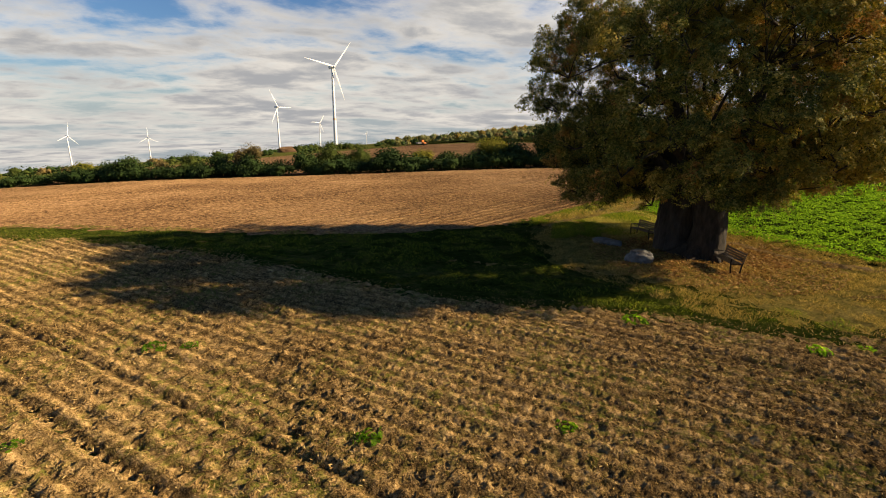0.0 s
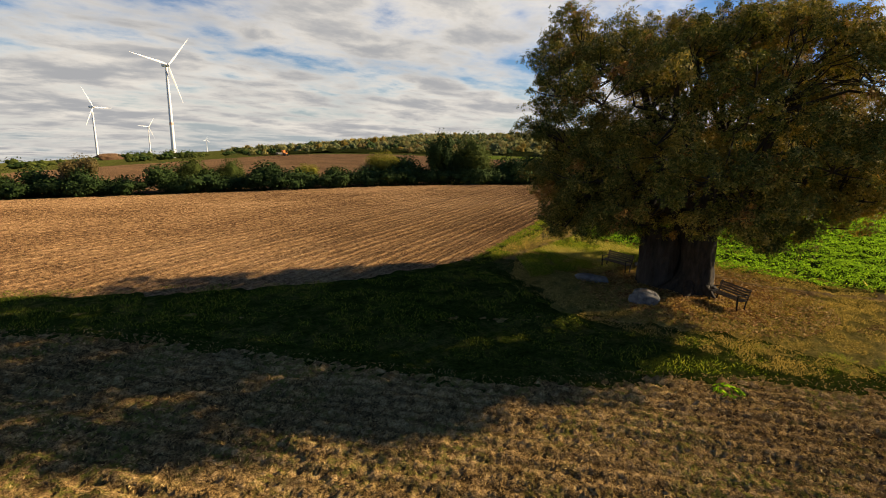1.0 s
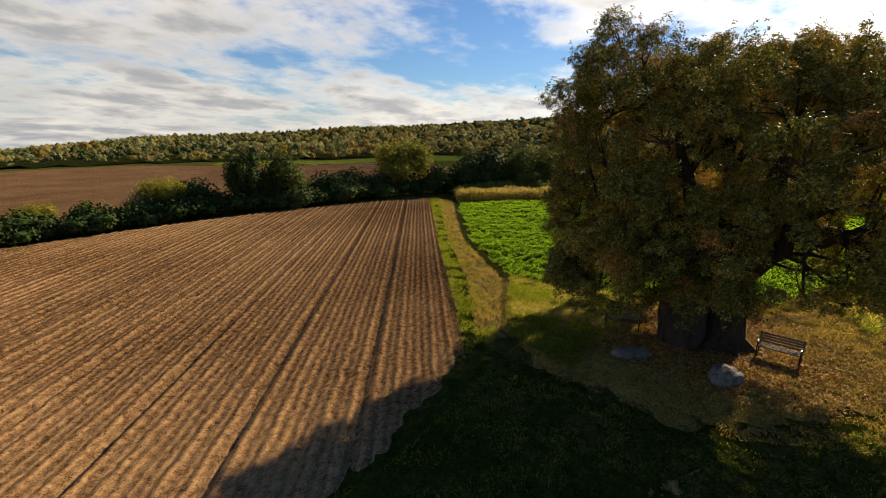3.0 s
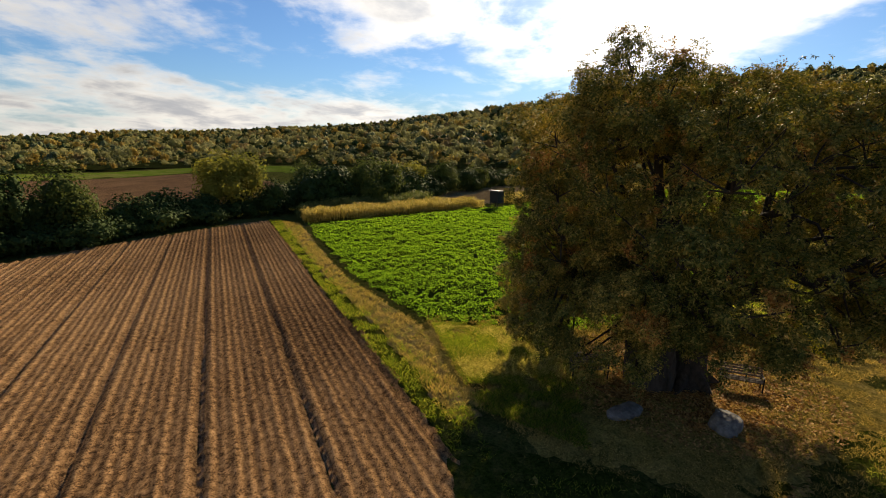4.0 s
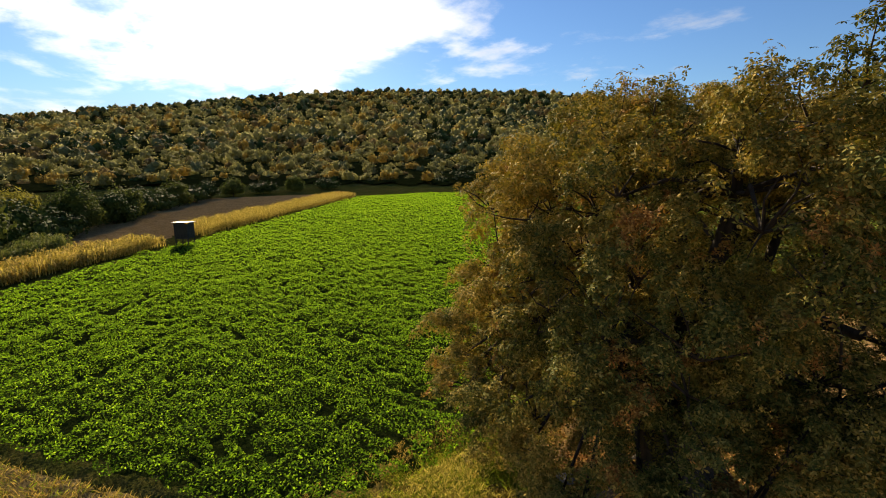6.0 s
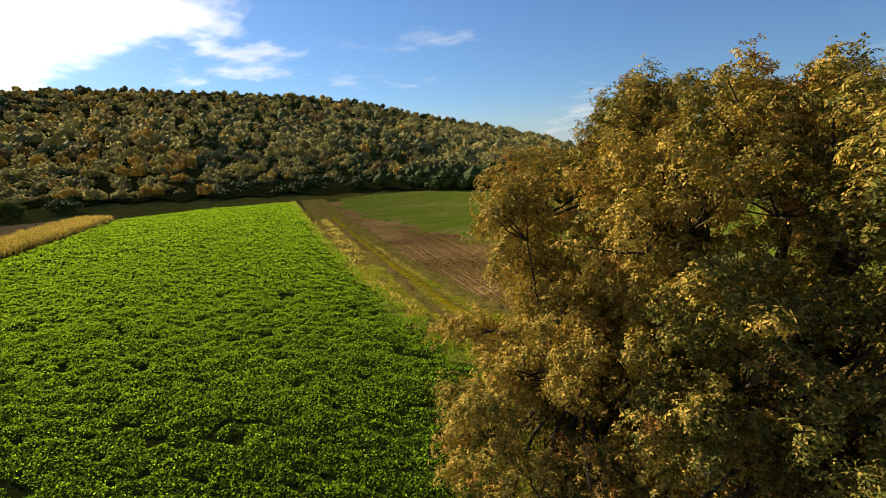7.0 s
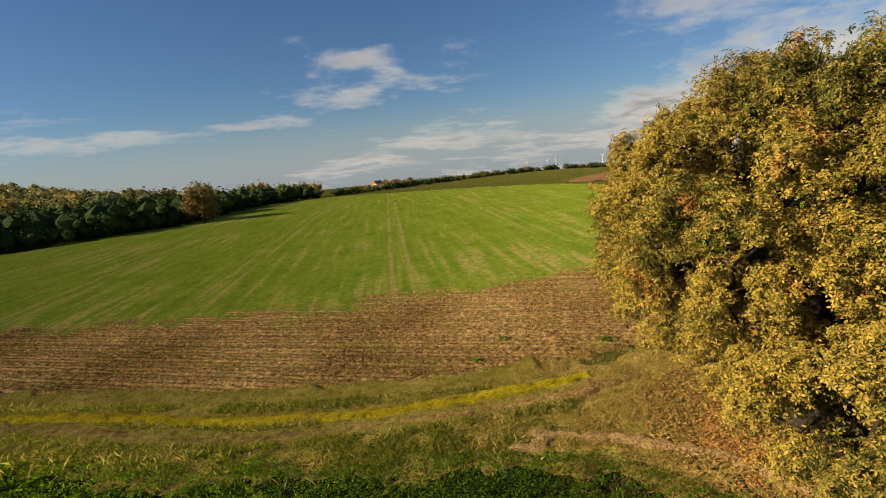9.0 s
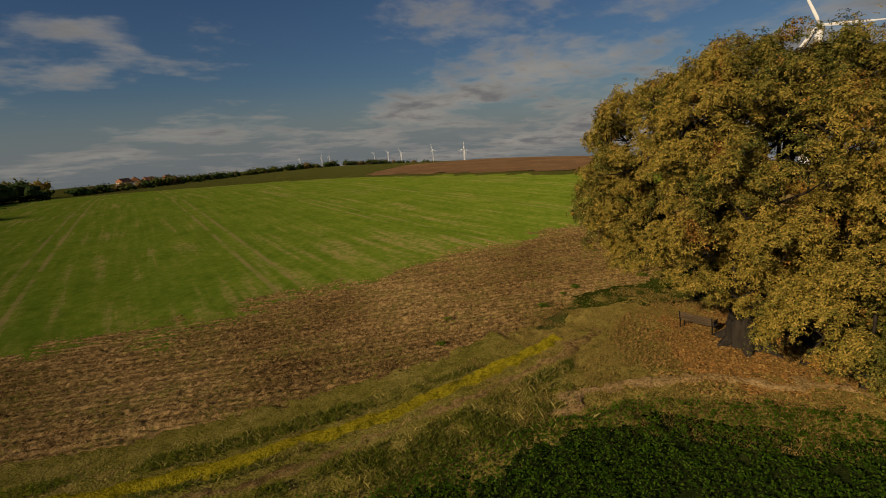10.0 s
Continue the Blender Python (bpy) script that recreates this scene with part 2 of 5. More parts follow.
def plain_material(name, a, b, scale=4.0, rough=0.7, bump=0.3, metal=0.0, stretch=(1, 1, 1), dist=0.02):
    m, g = material(name)
    p = g.add("ShaderNodeMapping", {"Vector": g.add("ShaderNodeTexCoord").outputs["Object"], "Scale": stretch}).outputs[0]
    f = g.noise(p, scale, 5, 0.65)
    finish(g, g.ramp(f, ((0.3, a), (0.7, b))), rough, f, bump, dist, metal)
    return m


M = {}
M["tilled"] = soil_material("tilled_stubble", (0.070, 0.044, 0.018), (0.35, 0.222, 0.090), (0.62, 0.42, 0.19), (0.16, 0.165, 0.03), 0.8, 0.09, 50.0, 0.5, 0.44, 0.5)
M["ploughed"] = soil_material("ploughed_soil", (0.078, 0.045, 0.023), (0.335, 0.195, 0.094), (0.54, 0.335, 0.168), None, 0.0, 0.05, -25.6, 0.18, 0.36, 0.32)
M["brown_far"] = soil_material("brown_field", (0.11, 0.065, 0.035), (0.18, 0.108, 0.06), (0.25, 0.155, 0.085))
# near-black green tone between the crop plants
M["crop_ground"] = soil_material("crop_ground", (0.012, 0.02, 0.006), (0.022, 0.035, 0.009), (0.04, 0.05, 0.014))
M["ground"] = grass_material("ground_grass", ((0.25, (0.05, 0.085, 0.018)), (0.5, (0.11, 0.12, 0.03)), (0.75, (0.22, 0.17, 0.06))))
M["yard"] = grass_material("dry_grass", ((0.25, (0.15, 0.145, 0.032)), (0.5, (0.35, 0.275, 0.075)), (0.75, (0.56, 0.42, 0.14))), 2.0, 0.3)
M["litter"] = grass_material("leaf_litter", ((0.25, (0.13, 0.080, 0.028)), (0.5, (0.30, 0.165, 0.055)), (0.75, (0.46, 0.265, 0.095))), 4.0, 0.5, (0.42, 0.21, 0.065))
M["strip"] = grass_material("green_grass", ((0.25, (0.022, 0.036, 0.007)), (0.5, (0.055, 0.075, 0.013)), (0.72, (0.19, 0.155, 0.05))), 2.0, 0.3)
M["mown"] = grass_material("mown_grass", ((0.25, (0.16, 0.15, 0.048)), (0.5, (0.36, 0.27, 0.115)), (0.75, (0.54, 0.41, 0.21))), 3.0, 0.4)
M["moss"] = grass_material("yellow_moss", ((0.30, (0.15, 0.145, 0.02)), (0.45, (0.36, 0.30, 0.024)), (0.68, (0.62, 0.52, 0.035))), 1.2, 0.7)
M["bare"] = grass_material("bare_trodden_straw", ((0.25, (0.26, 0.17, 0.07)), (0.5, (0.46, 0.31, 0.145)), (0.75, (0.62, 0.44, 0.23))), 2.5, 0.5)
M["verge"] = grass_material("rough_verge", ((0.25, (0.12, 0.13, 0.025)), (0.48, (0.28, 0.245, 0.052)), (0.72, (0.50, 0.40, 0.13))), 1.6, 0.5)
M["track"] = soil_material("dirt_track", (0.10, 0.065, 0.026), (0.25, 0.165, 0.065), (0.40, 0.28, 0.12), (0.20, 0.21, 0.045), 0.8, 0.3)


def sown_material():
    """Young green sowing with dry streaks along the drilling lines and worn wheel tracks."""
    m, g = material("sown_field")
    p = place_coords(g)
    q = g.add("ShaderNodeMapping", {"Vector": p, "Rotation": (0, 0, radians(-61.5))}).outputs[0]
    x, y, _ = g.add("ShaderNodeSeparateXYZ", {0: q}).outputs
    long = g.add("ShaderNodeMapping", {"Vector": q, "Scale": (0.05, 0.8, 1)}).outputs[0]
    rows = g.noise(long, 1.0, 5, 0.65)
    patches = g.noise(p, 0.035, 4, 0.6)
    small = g.noise(p, 1.6, 5, 0.7)
    col = g.ramp(g.math("ADD", g.math("MULTIPLY", rows, 0.28), g.math("ADD", g.math("MULTIPLY", small, 0.42), g.math("MULTIPLY", g.noise(p, 0.22, 4, 0.7), 0.30))),
                 ((0.3, (0.050, 0.095, 0.011)), (0.5, (0.112, 0.165, 0.019)), (0.66, (0.22, 0.23, 0.046))))
    dry = g.math("MULTIPLY", g.smooth(g.math("ADD", g.math("MULTIPLY", rows, 0.6), g.math("MULTIPLY", patches, 0.5)), 0.56, 0.68), g.smooth(small, 0.35, 0.6))
    col = g.mix(g.math("MULTIPLY", dry, 0.65), col, (0.30, 0.225, 0.10))
    lane = g.math("ABSOLUTE", g.math("SUBTRACT", g.math("PINGPONG", g.math("ADD", y, 3.0), 9.0), 0.9))
    track = g.math("MULTIPLY", g.smooth(lane, 0.32, 0.12), g.smooth(g.noise(p, 0.12, 4, 0.7), 0.38, 0.55))
    col = g.mix(g.math("MULTIPLY", track, 0.5), col, (0.28, 0.20, 0.10))
    finish(g, col, 0.9, g.math("ADD", small, g.math("MULTIPLY", g.noise(p, 9.0, 3, 0.7), 0.7)), 0.9, 0.10, spec=0.0)
    return m


M["sown"] = sown_material()
# near-black fill below the crowns; canopy shade is in its colour
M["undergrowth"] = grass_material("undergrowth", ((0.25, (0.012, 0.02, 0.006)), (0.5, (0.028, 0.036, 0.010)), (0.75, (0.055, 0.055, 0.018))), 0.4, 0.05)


# ---- the land ----
def thing(name, label, category, place=(0, 0, 0), turn=0.0, group="", kind=""):
    ob = new(name)
    ob.matrix_world = pose(*place, 0, 0, turn)
    return tagged(ob, label, category, group, kind)


def mesh_part(name, me, parent=None, label=""):
    ob = new(name, me)
    if parent is not None:
        ob.parent = parent
    return tagged(ob, label)


def structure(name, me, label, category="ground"):
    return tagged(new(name, me), label, category, kind="structure")


def ground_sheet():
    radii = np.concatenate(([0.0], np.linspace(3, 90, 30), 90 * 1.052 ** np.arange(1, 77)))
    n = 192
    a = np.linspace(0, 2 * np.pi, n, endpoint=False)
    x = TREE[0] + radii[:, None] * np.cos(a)[None]
    y = TREE[1] + radii[:, None] * np.sin(a)[None]
    z = terrain(x, y) - 0.14
    k = np.arange(len(radii) - 1)[:, None] * n
    j = np.arange(n)[None]
    f = np.stack((k + j, k + n + j, k + n + (j + 1) % n, k + (j + 1) % n), -1).reshape(-1, 4)
    structure("ground", raw_mesh("ground", np.stack((x, y, z), -1).reshape(-1, 3), f, M["ground"], True),
              "rolling farmland of dry and green grass reaching the horizon")


def clods(amount, size, seed):
    def relief(x, y, u, v):
        n = vnoise(x / size, y / size, seed) + 0.5 * vnoise(x / size * 2.1, y / size * 2.1, seed + 1)
        return amount * (n - 0.75) + 0.05 * (vnoise(x / 3, y / 3, seed + 2) - 0.5)
    return relief


def rows_relief(gap, depth, amount, size, seed, tracks=0.0, cross=0.0):
    """Furrows along u, clods on them, and a pair of wheel marks every so often."""
    def relief(x, y, u, v):
        w = v + 0.12 * (vnoise(u / 4, v / 4, seed + 5) - 0.5)
        z = depth * np.cos(2 * np.pi * w / gap) + cross * np.cos(2 * np.pi * (u + 0.3 * vnoise(u * 2, v * 2, seed + 7)) / 0.41)
        z = z + amount * (vnoise(u / size, v / size * 1.3, seed) + 0.6 * vnoise(u / size * 2.2, v / size * 2.2, seed + 1) - 0.8)
        if tracks:
            s = np.mod(w, tracks)
            z = z - 0.13 * np.exp(-((s - 1.0) / 0.12) ** 2) - 0.13 * np.exp(-((s - 2.9) / 0.12) ** 2)
        return z
    return relief


def patch(name, poly, step, mat, lift, label, relief=None, turn=0.0, rag=0.5, category="field", wander=0.0, ease=0.35):
    """A piece of land inside poly, as a clipped grid turned by turn degrees, with ragged edges."""
    c, s = math.cos(radians(turn)), math.sin(radians(turn))
    P = np.array(poly, float)
    U, V = P[:, 0] * c + P[:, 1] * s, -P[:, 0] * s + P[:, 1] * c
    u = np.arange(U.min() - 1, U.max() + 1, step)
    v = np.arange(V.min() - 1, V.max() + 1, step)
    uu, vv = np.meshgrid(u, v, indexing="ij")
    uu = uu + step * 0.35 * (hash2(np.floor(uu / step + 7), np.floor(vv / step), 3) - 0.5)
    x, y = uu * c - vv * s, uu * s + vv * c
    wx = x + rag * (vnoise(x / 1.1, y / 1.1, 11) + 0.6 * vnoise(x / 0.35, y / 0.35, 12) - 0.8)
    wy = y + rag * (vnoise(x / 1.1, y / 1.1, 13) + 0.6 * vnoise(x / 0.35, y / 0.35, 14) - 0.8)
    if wander:
        wx = wx + wander * (vnoise(x / 9, y / 3, 15) + 0.6 * vnoise(x / 2.5, y / 2.5, 17) - 0.8)
        wy = wy + wander * (vnoise(x / 9, y / 3, 16) + 0.6 * vnoise(x / 2.5, y / 2.5, 18) - 0.8)
    ok = inside(wx, wy, poly)
    z = lift + (relief(x, y, uu, vv) if relief else 0)
    near = np.full(x.shape, 14.0)
    for k in range(len(poly)):
        a, b = np.array(poly[k - 1], float), np.array(poly[k], float)
        d = b - a
        t = np.clip(((wx - a[0]) * d[0] + (wy - a[1]) * d[1]) / max(d @ d, 1e-9), 0, 1)
        near = np.minimum(near, np.hypot(wx - a[0] - t * d[0], wy - a[1] - t * d[1]))
    s = np.clip(near / max(ease, step * 1.5), 0, 1)
    z = terrain(x, y) - 0.20 + (z + 0.20) * s
    face = ok[:-1, :-1] & ok[1:, :-1] & ok[1:, 1:] & ok[:-1, 1:]
    idx = np.arange(uu.size).reshape(uu.shape)
    f = np.stack((idx[:-1, :-1][face], idx[1:, :-1][face], idx[1:, 1:][face], idx[:-1, 1:][face]), -1)
    used = np.unique(f)
    back = np.zeros(uu.size, np.int64)
    back[used] = np.arange(len(used))
    verts = np.stack((x, y, z), -1).reshape(-1, 3)[used]
    return structure(name, raw_mesh(name, verts, back[f], mat, True), label, category)


ground_sheet()

A_NORTH = [(-120, 92), (-60, 56), (-18, 33.7), (-11.2, 29.7), (-5, 24.9), (0.3, 18.6), (3.5, 15.2), (7, 13.4), (9.5, 11.3), (12.4, 8.9), (15, 7.6), (19.8, 6.0),
           (24, 4.4), (28, 1.3), (31.3, -1.8), (36.3, -6.8), (41.2, -11.2), (75.8, -47.6), (100, -76)]
A_SOUTH = [(96, -80), (84, -62), (51.6, -37.3), (36.8, -26), (26.4, -17.4), (13, -9.3), (3.8, -5.5), (-12, 1.0), (-40, 13), (-140, 60)]
B_SOUTH = [(-118, 97), (-60, 60), (-18.5, 36), (-11.8, 32.4), (-2.4, 28.0), (4.6, 26.1), (11.6, 26.0)]
B_EAST = [(14.1, 27.2), (22.3, 31.2), (32, 36.2), (44, 41.8), (60, 49.7)]
B_NORTH = [(58, 52), (47, 58.5), (30, 68), (8, 78), (-41, 97), (-100, 134)]
C_EDGE = [(23.6, 27.4), (25.5, 29.0), (33.2, 33.7), (44.5, 38.9), (55.5, 43.6), (58.5, 40.2), (64.5, 33.4), (74.2, 21.6), (83.3, 11.5), (124.4, -36.3), (122, -58), (110, -76),
          (63, -25.5), (46.8, -8.7), (37.1, 0.7), (31.1, 6.6), (26.0, 10.0), (24.0, 12.6), (23.0, 16), (22.4, 20.4), (22.8, 24)]

def cut(poly, x0, x1):
    """The part of a polygon between two values of x."""
    for lim, keep_less in ((x1, True), (x0, False)):
        out = []
        for k in range(len(poly)):
            (ax, ay), (bx, by) = poly[k - 1], poly[k]
            ina, inb = (ax <= lim) == keep_less, (bx <= lim) == keep_less
            if ina != inb:
                t = (lim - ax) / (bx - ax)
                out.append((lim, ay + (by - ay) * t))
            if inb:
                out.append((bx, by))
        poly = out
    return poly


TILLED = A_NORTH + A_SOUTH
PLOUGHED = B_SOUTH + B_EAST + B_NORTH
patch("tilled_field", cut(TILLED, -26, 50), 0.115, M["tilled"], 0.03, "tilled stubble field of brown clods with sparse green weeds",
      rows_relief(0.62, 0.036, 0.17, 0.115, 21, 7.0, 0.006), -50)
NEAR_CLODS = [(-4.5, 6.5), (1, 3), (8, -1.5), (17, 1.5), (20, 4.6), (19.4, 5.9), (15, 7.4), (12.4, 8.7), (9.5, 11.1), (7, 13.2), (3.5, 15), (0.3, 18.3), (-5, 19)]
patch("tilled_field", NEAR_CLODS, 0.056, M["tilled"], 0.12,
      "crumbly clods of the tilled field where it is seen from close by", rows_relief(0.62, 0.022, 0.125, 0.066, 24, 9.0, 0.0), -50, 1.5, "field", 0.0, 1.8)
patch("tilled_field", cut(TILLED, -140, -25.6), 0.5, M["tilled"], 0.02, "tilled stubble field of brown clods with sparse green weeds", rows_relief(1.5, 0.03, 0.2, 0.6, 22, 9.0), -33)
patch("tilled_field", cut(TILLED, 49.6, 100), 0.3, M["tilled"], 0.02, "tilled stubble field of brown clods with sparse green weeds", rows_relief(0.9, 0.03, 0.2, 0.4, 23, 9.0), -33)
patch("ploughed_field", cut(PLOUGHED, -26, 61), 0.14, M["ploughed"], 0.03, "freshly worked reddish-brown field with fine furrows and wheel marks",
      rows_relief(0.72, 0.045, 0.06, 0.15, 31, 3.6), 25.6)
patch("ploughed_field", cut(PLOUGHED, -120, -25.6), 0.5, M["ploughed"], 0.02, "freshly worked reddish-brown field with fine furrows and wheel marks", rows_relief(1.5, 0.03, 0.12, 0.6, 32, 6.0), 25.6)
patch("crop_field", C_EDGE, 0.6, M["crop_ground"], 0.02, "near-black green ground under a dense green leafy crop", clods(0.06, 0.5, 41), 0)
patch("sown_field", [(x + 3.2, y + 5.6) for x, y in A_SOUTH[::-1]][1:] + [(104, -90), (100, -112), (68, -155), (10, -168), (-20, -215), (-60, -225), (-75, -85), (-62, -10), (-60, 22)], 0.65, M["sown"], 0.15,
      "broad light green sown field with dry wheel tracks", clods(0.10, 0.8, 51), -60, 2.2, "field", 5.0, 7.0)
patch("mown_strip", [(14.0, 25.4), (23.2, 27.8), (25.3, 29.2), (33.0, 34.0), (44.3, 39.2), (57, 44.5)] + [(60, 49), (44, 41.4), (32, 35.6), (22.3, 30.4), (13.5, 26.4)], 0.25, M["mown"], 0.03,
      "tan mown grass strip between the fields", clods(0.13, 0.4, 61), 25)
patch("green_margin", [(11.4, 25.4), (14.5, 26.3), (23, 30.5), (32.5, 35.5), (44.3, 41.0), (60.6, 48.8), (60, 49.9), (44, 42.0), (32, 36.4), (22.3, 31.4), (13.6, 27.3), (11.2, 26.5)],
      0.16, M["strip"], 0.06, "bright green grass margin along the ploughed field", clods(0.12, 0.4, 62), 25)
patch("grass_track", [(-119, 95)] + [(x - 0.6, y - 1.2) for x, y in A_NORTH[1:11]] + [(14.5, 12.5), (10, 18), (13, 25.5), (13, 26.8)] + [(x, y + 1.0) for x, y in B_SOUTH[::-1]], 0.25, M["strip"], 0.03,
      "worn green grass track between the fields", clods(0.10, 0.5, 63), 0, 0.6, "field", 0.0, 0.8)
YARD = [(11.4, 9.0), (14.4, 6.6), (19.6, 4.9), (23.6, 3.4), (27.4, 1.0), (30.6, -2.0), (35.6, -7.2), (41, -11.4), (76, -49), (78, -41), (48, -6.8), (38, 2.4), (32, 8), (27, 11.8), (25.6, 14), (25.1, 18), (24.8, 23),
        (24.4, 27.6), (25, 29.4), (14.6, 25.9), (11, 24.0), (9, 19), (10.5, 14)]
patch("tree_yard", YARD, 0.25, M["yard"], 0.055, "dry yellowish mown grass round the old tree", clods(0.12, 0.45, 64), 0, 2.6, "field", 2.2, 2.2)
patch("leaf_litter", [(TREE[0] + 4.6 * math.cos(k / 12 * math.tau) * (1.0 + 0.12 * math.sin(k * 2.3)), TREE[1] + 4.3 * math.sin(k / 12 * math.tau)) for k in range(12)], 0.2,
      M["litter"], 0.09, "brown fallen leaves and bare soil under the tree", clods(0.06, 0.35, 65), 0, 1.6)


def band(name, line, width, step, mat, lift, label, seed, rag=0.5, depth=0.035):
    L = [Vector(p) for p in line]
    left, right = [], []
    for k, p in enumerate(L):
        t = (L[min(k + 1, len(L) - 1)] - L[max(k - 1, 0)]).normalized()
        n = Vector((-t.y, t.x))
        left.append(tuple(p + n * width / 2))
        right.append(tuple(p - n * width / 2))
    return patch(name, left + right[::-1], step, mat, lift, label, clods(depth, 0.4, seed), 0, rag, "path", 0.0, min(0.6, width * 0.35))


PATH_LINE = [(110, -83), (77, -46), (42.5, -8.5), (37, -1.9), (33.2, 2.0), (29.0, 4.7), (24.7, 7.2), (21, 8.9), (17.5, 10), (14.5, 11.9), (12.4, 14.2), (9, 17.5), (3, 21.6), (-4, 26.2), (-11.5, 31), (-18.2, 34.8)]
band("dirt_track", PATH_LINE[:9], 1.3, 0.16, M["track"], 0.115, "narrow brown dirt track through the grass", 71, 0.5)
band("worn_path", PATH_LINE[8:], 0.6, 0.16, M["track"], 0.045, "faint worn path through the green grass", 76, 1.2)
MOSS_LINE = [(77, -47.4), (43, -10.0), (36.4, -3.4), (33.2, 0.1), (28.7, 3.7), (24.8, 6.0), (21.0, 7.7), (18.8, 8.6)]
band("moss_strip", MOSS_LINE, 1.5, 0.16, M["moss"], 0.17, "yellow-green moss strip along the dirt track", 72, 0.4)
band("track_margin", [(110, -84.5), (77, -46.7), (42.8, -9.2), (36.8, -3.6), (33.3, 0.2), (29.4, 3.4), (25.0, 6.3), (20.6, 8.2)], 7.2, 0.2, M["verge"], 0.095, "rough green and straw-coloured grass along the dirt track", 74, 1.0, 0.04)
band("bare_strip", [(26.0, 9.7), (23.6, 10.9), (21.8, 13.4), (20.8, 16.6), (20.0, 20)], 1.5, 0.16, M["bare"], 0.15, "bare trodden earth between yard and crop", 73, 0.9)

# fields beyond the hedge and to the west
patch("brown_field", [(66, 56), (45, 66), (4, 82), (-41, 100), (-90, 135), (-60, 225), (60, 222), (120, 196), (150, 152), (166, 100), (110, 60)], 2.0, M["brown_far"], 0.05,
      "bare brown field beyond the hedge", clods(0.08, 2.0, 81), 20, 1.5)
patch("green_strip", [(TREE[0] - math.sin(radians(a)) * r, TREE[1] + math.cos(radians(a)) * r) for a, r in
      ((-36, 186), (-46, 188), (-54, 176), (-66, 162), (-74, 166), (-68, 198), (-54, 212), (-44, 225), (-36, 216))], 3.0, M["sown"], 0.08, "bright green strip field beyond the brown field", None, 20, 1.5)
patch("brown_field", [(-64, 20), (-66, -10), (-78, -80), (-150, -110), (-190, -40), (-160, 40)], 2.0, M["brown_far"], 0.12, "bare brown field at the far side of the sown field", clods(0.08, 2.0, 82), 0, 1.5)
patch("bare_field", [(80, 24), (86, 31), (104, 27), (150, -3), (142, -38), (131, -31), (90, 12)], 0.8, M["bare"], 0.04, "pale harvested ground behind the maize", clods(0.08, 0.9, 83), 0, 1.0)
# added sheet closing the gaps between crowns, painted dark like their shade
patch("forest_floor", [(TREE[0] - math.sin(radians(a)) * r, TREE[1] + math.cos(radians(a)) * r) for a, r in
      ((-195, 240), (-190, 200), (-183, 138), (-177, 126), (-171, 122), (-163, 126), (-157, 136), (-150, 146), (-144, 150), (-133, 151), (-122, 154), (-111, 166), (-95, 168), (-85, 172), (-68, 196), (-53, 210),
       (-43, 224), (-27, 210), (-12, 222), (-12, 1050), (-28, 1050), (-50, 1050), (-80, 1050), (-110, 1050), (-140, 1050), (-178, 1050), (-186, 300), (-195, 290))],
      9.0, M["undergrowth"], 1.0, "dark fill sheet below the crowns of the wooded hill", clods(1.2, 14.0, 91), 0, 3.0, "undergrowth")


# ---- growing things ----
def unit(v):
    return v / np.maximum(np.linalg.norm(v, axis=-1, keepdims=True), 1e-9)


def leaves(rng, centres, length, width, tilt=0.6, lean=None, fold=0.0):
    """Kite-shaped leaves at the given places. lean: directions the leaves face by preference."""
    n = len(centres)
    nrm = rng.normal(size=(n, 3)) * tilt
    nrm[:, 2] += 0.7
    if lean is not None:
        nrm = nrm + lean
    nrm = unit(nrm)
    ref = unit(rng.normal(size=(n, 3)))
    a = unit(np.cross(nrm, ref))
    b = np.cross(nrm, a)
    L = (length * rng.uniform(0.65, 1.25, n))[:, None]
    W = (width * rng.uniform(0.7, 1.2, n))[:, None]
    droop = nrm * L * fold
    v = np.stack((centres - a * L * 0.5, centres + b * W * 0.5 - a * L * 0.05 + droop, centres + a * L * 0.55 - droop * 0.6, centres - b * W * 0.5 - a * L * 0.05 + droop), 1)
    return v.reshape(-1, 3), np.arange(n * 4).reshape(-1, 4)


def rosettes(rng, centres, length, facing, count=5):
    """Compound leaves: narrow leaflets spreading from a stalk's end and drooping at the tips."""
    n = len(centres)
    nrm = unit(facing + rng.normal(size=(n, 3)) * 0.45)
    a = unit(np.cross(nrm, unit(rng.normal(size=(n, 3)))))
    b = np.cross(nrm, a)
    V = []
    for k in range(count):
        turn = (k + rng.uniform(-0.3, 0.3, n)) / count * 2 * np.pi
        ray = a * np.cos(turn)[:, None] + b * np.sin(turn)[:, None]
        side = np.cross(nrm, ray)
        L = (length * rng.uniform(0.7, 1.2, n))[:, None]
        drop = nrm * L * rng.uniform(0.05, 0.5, n)[:, None]
        V.append(np.stack((centres + ray * L * 0.1, centres + ray * L * 0.6 + side * L * 0.22 - drop * 0.25, centres + ray * L - drop, centres + ray * L * 0.6 - side * L * 0.22 - drop * 0.25), 1))
    v = np.concatenate(V).reshape(-1, 3)
    return v, np.arange(len(v)).reshape(-1, 4)


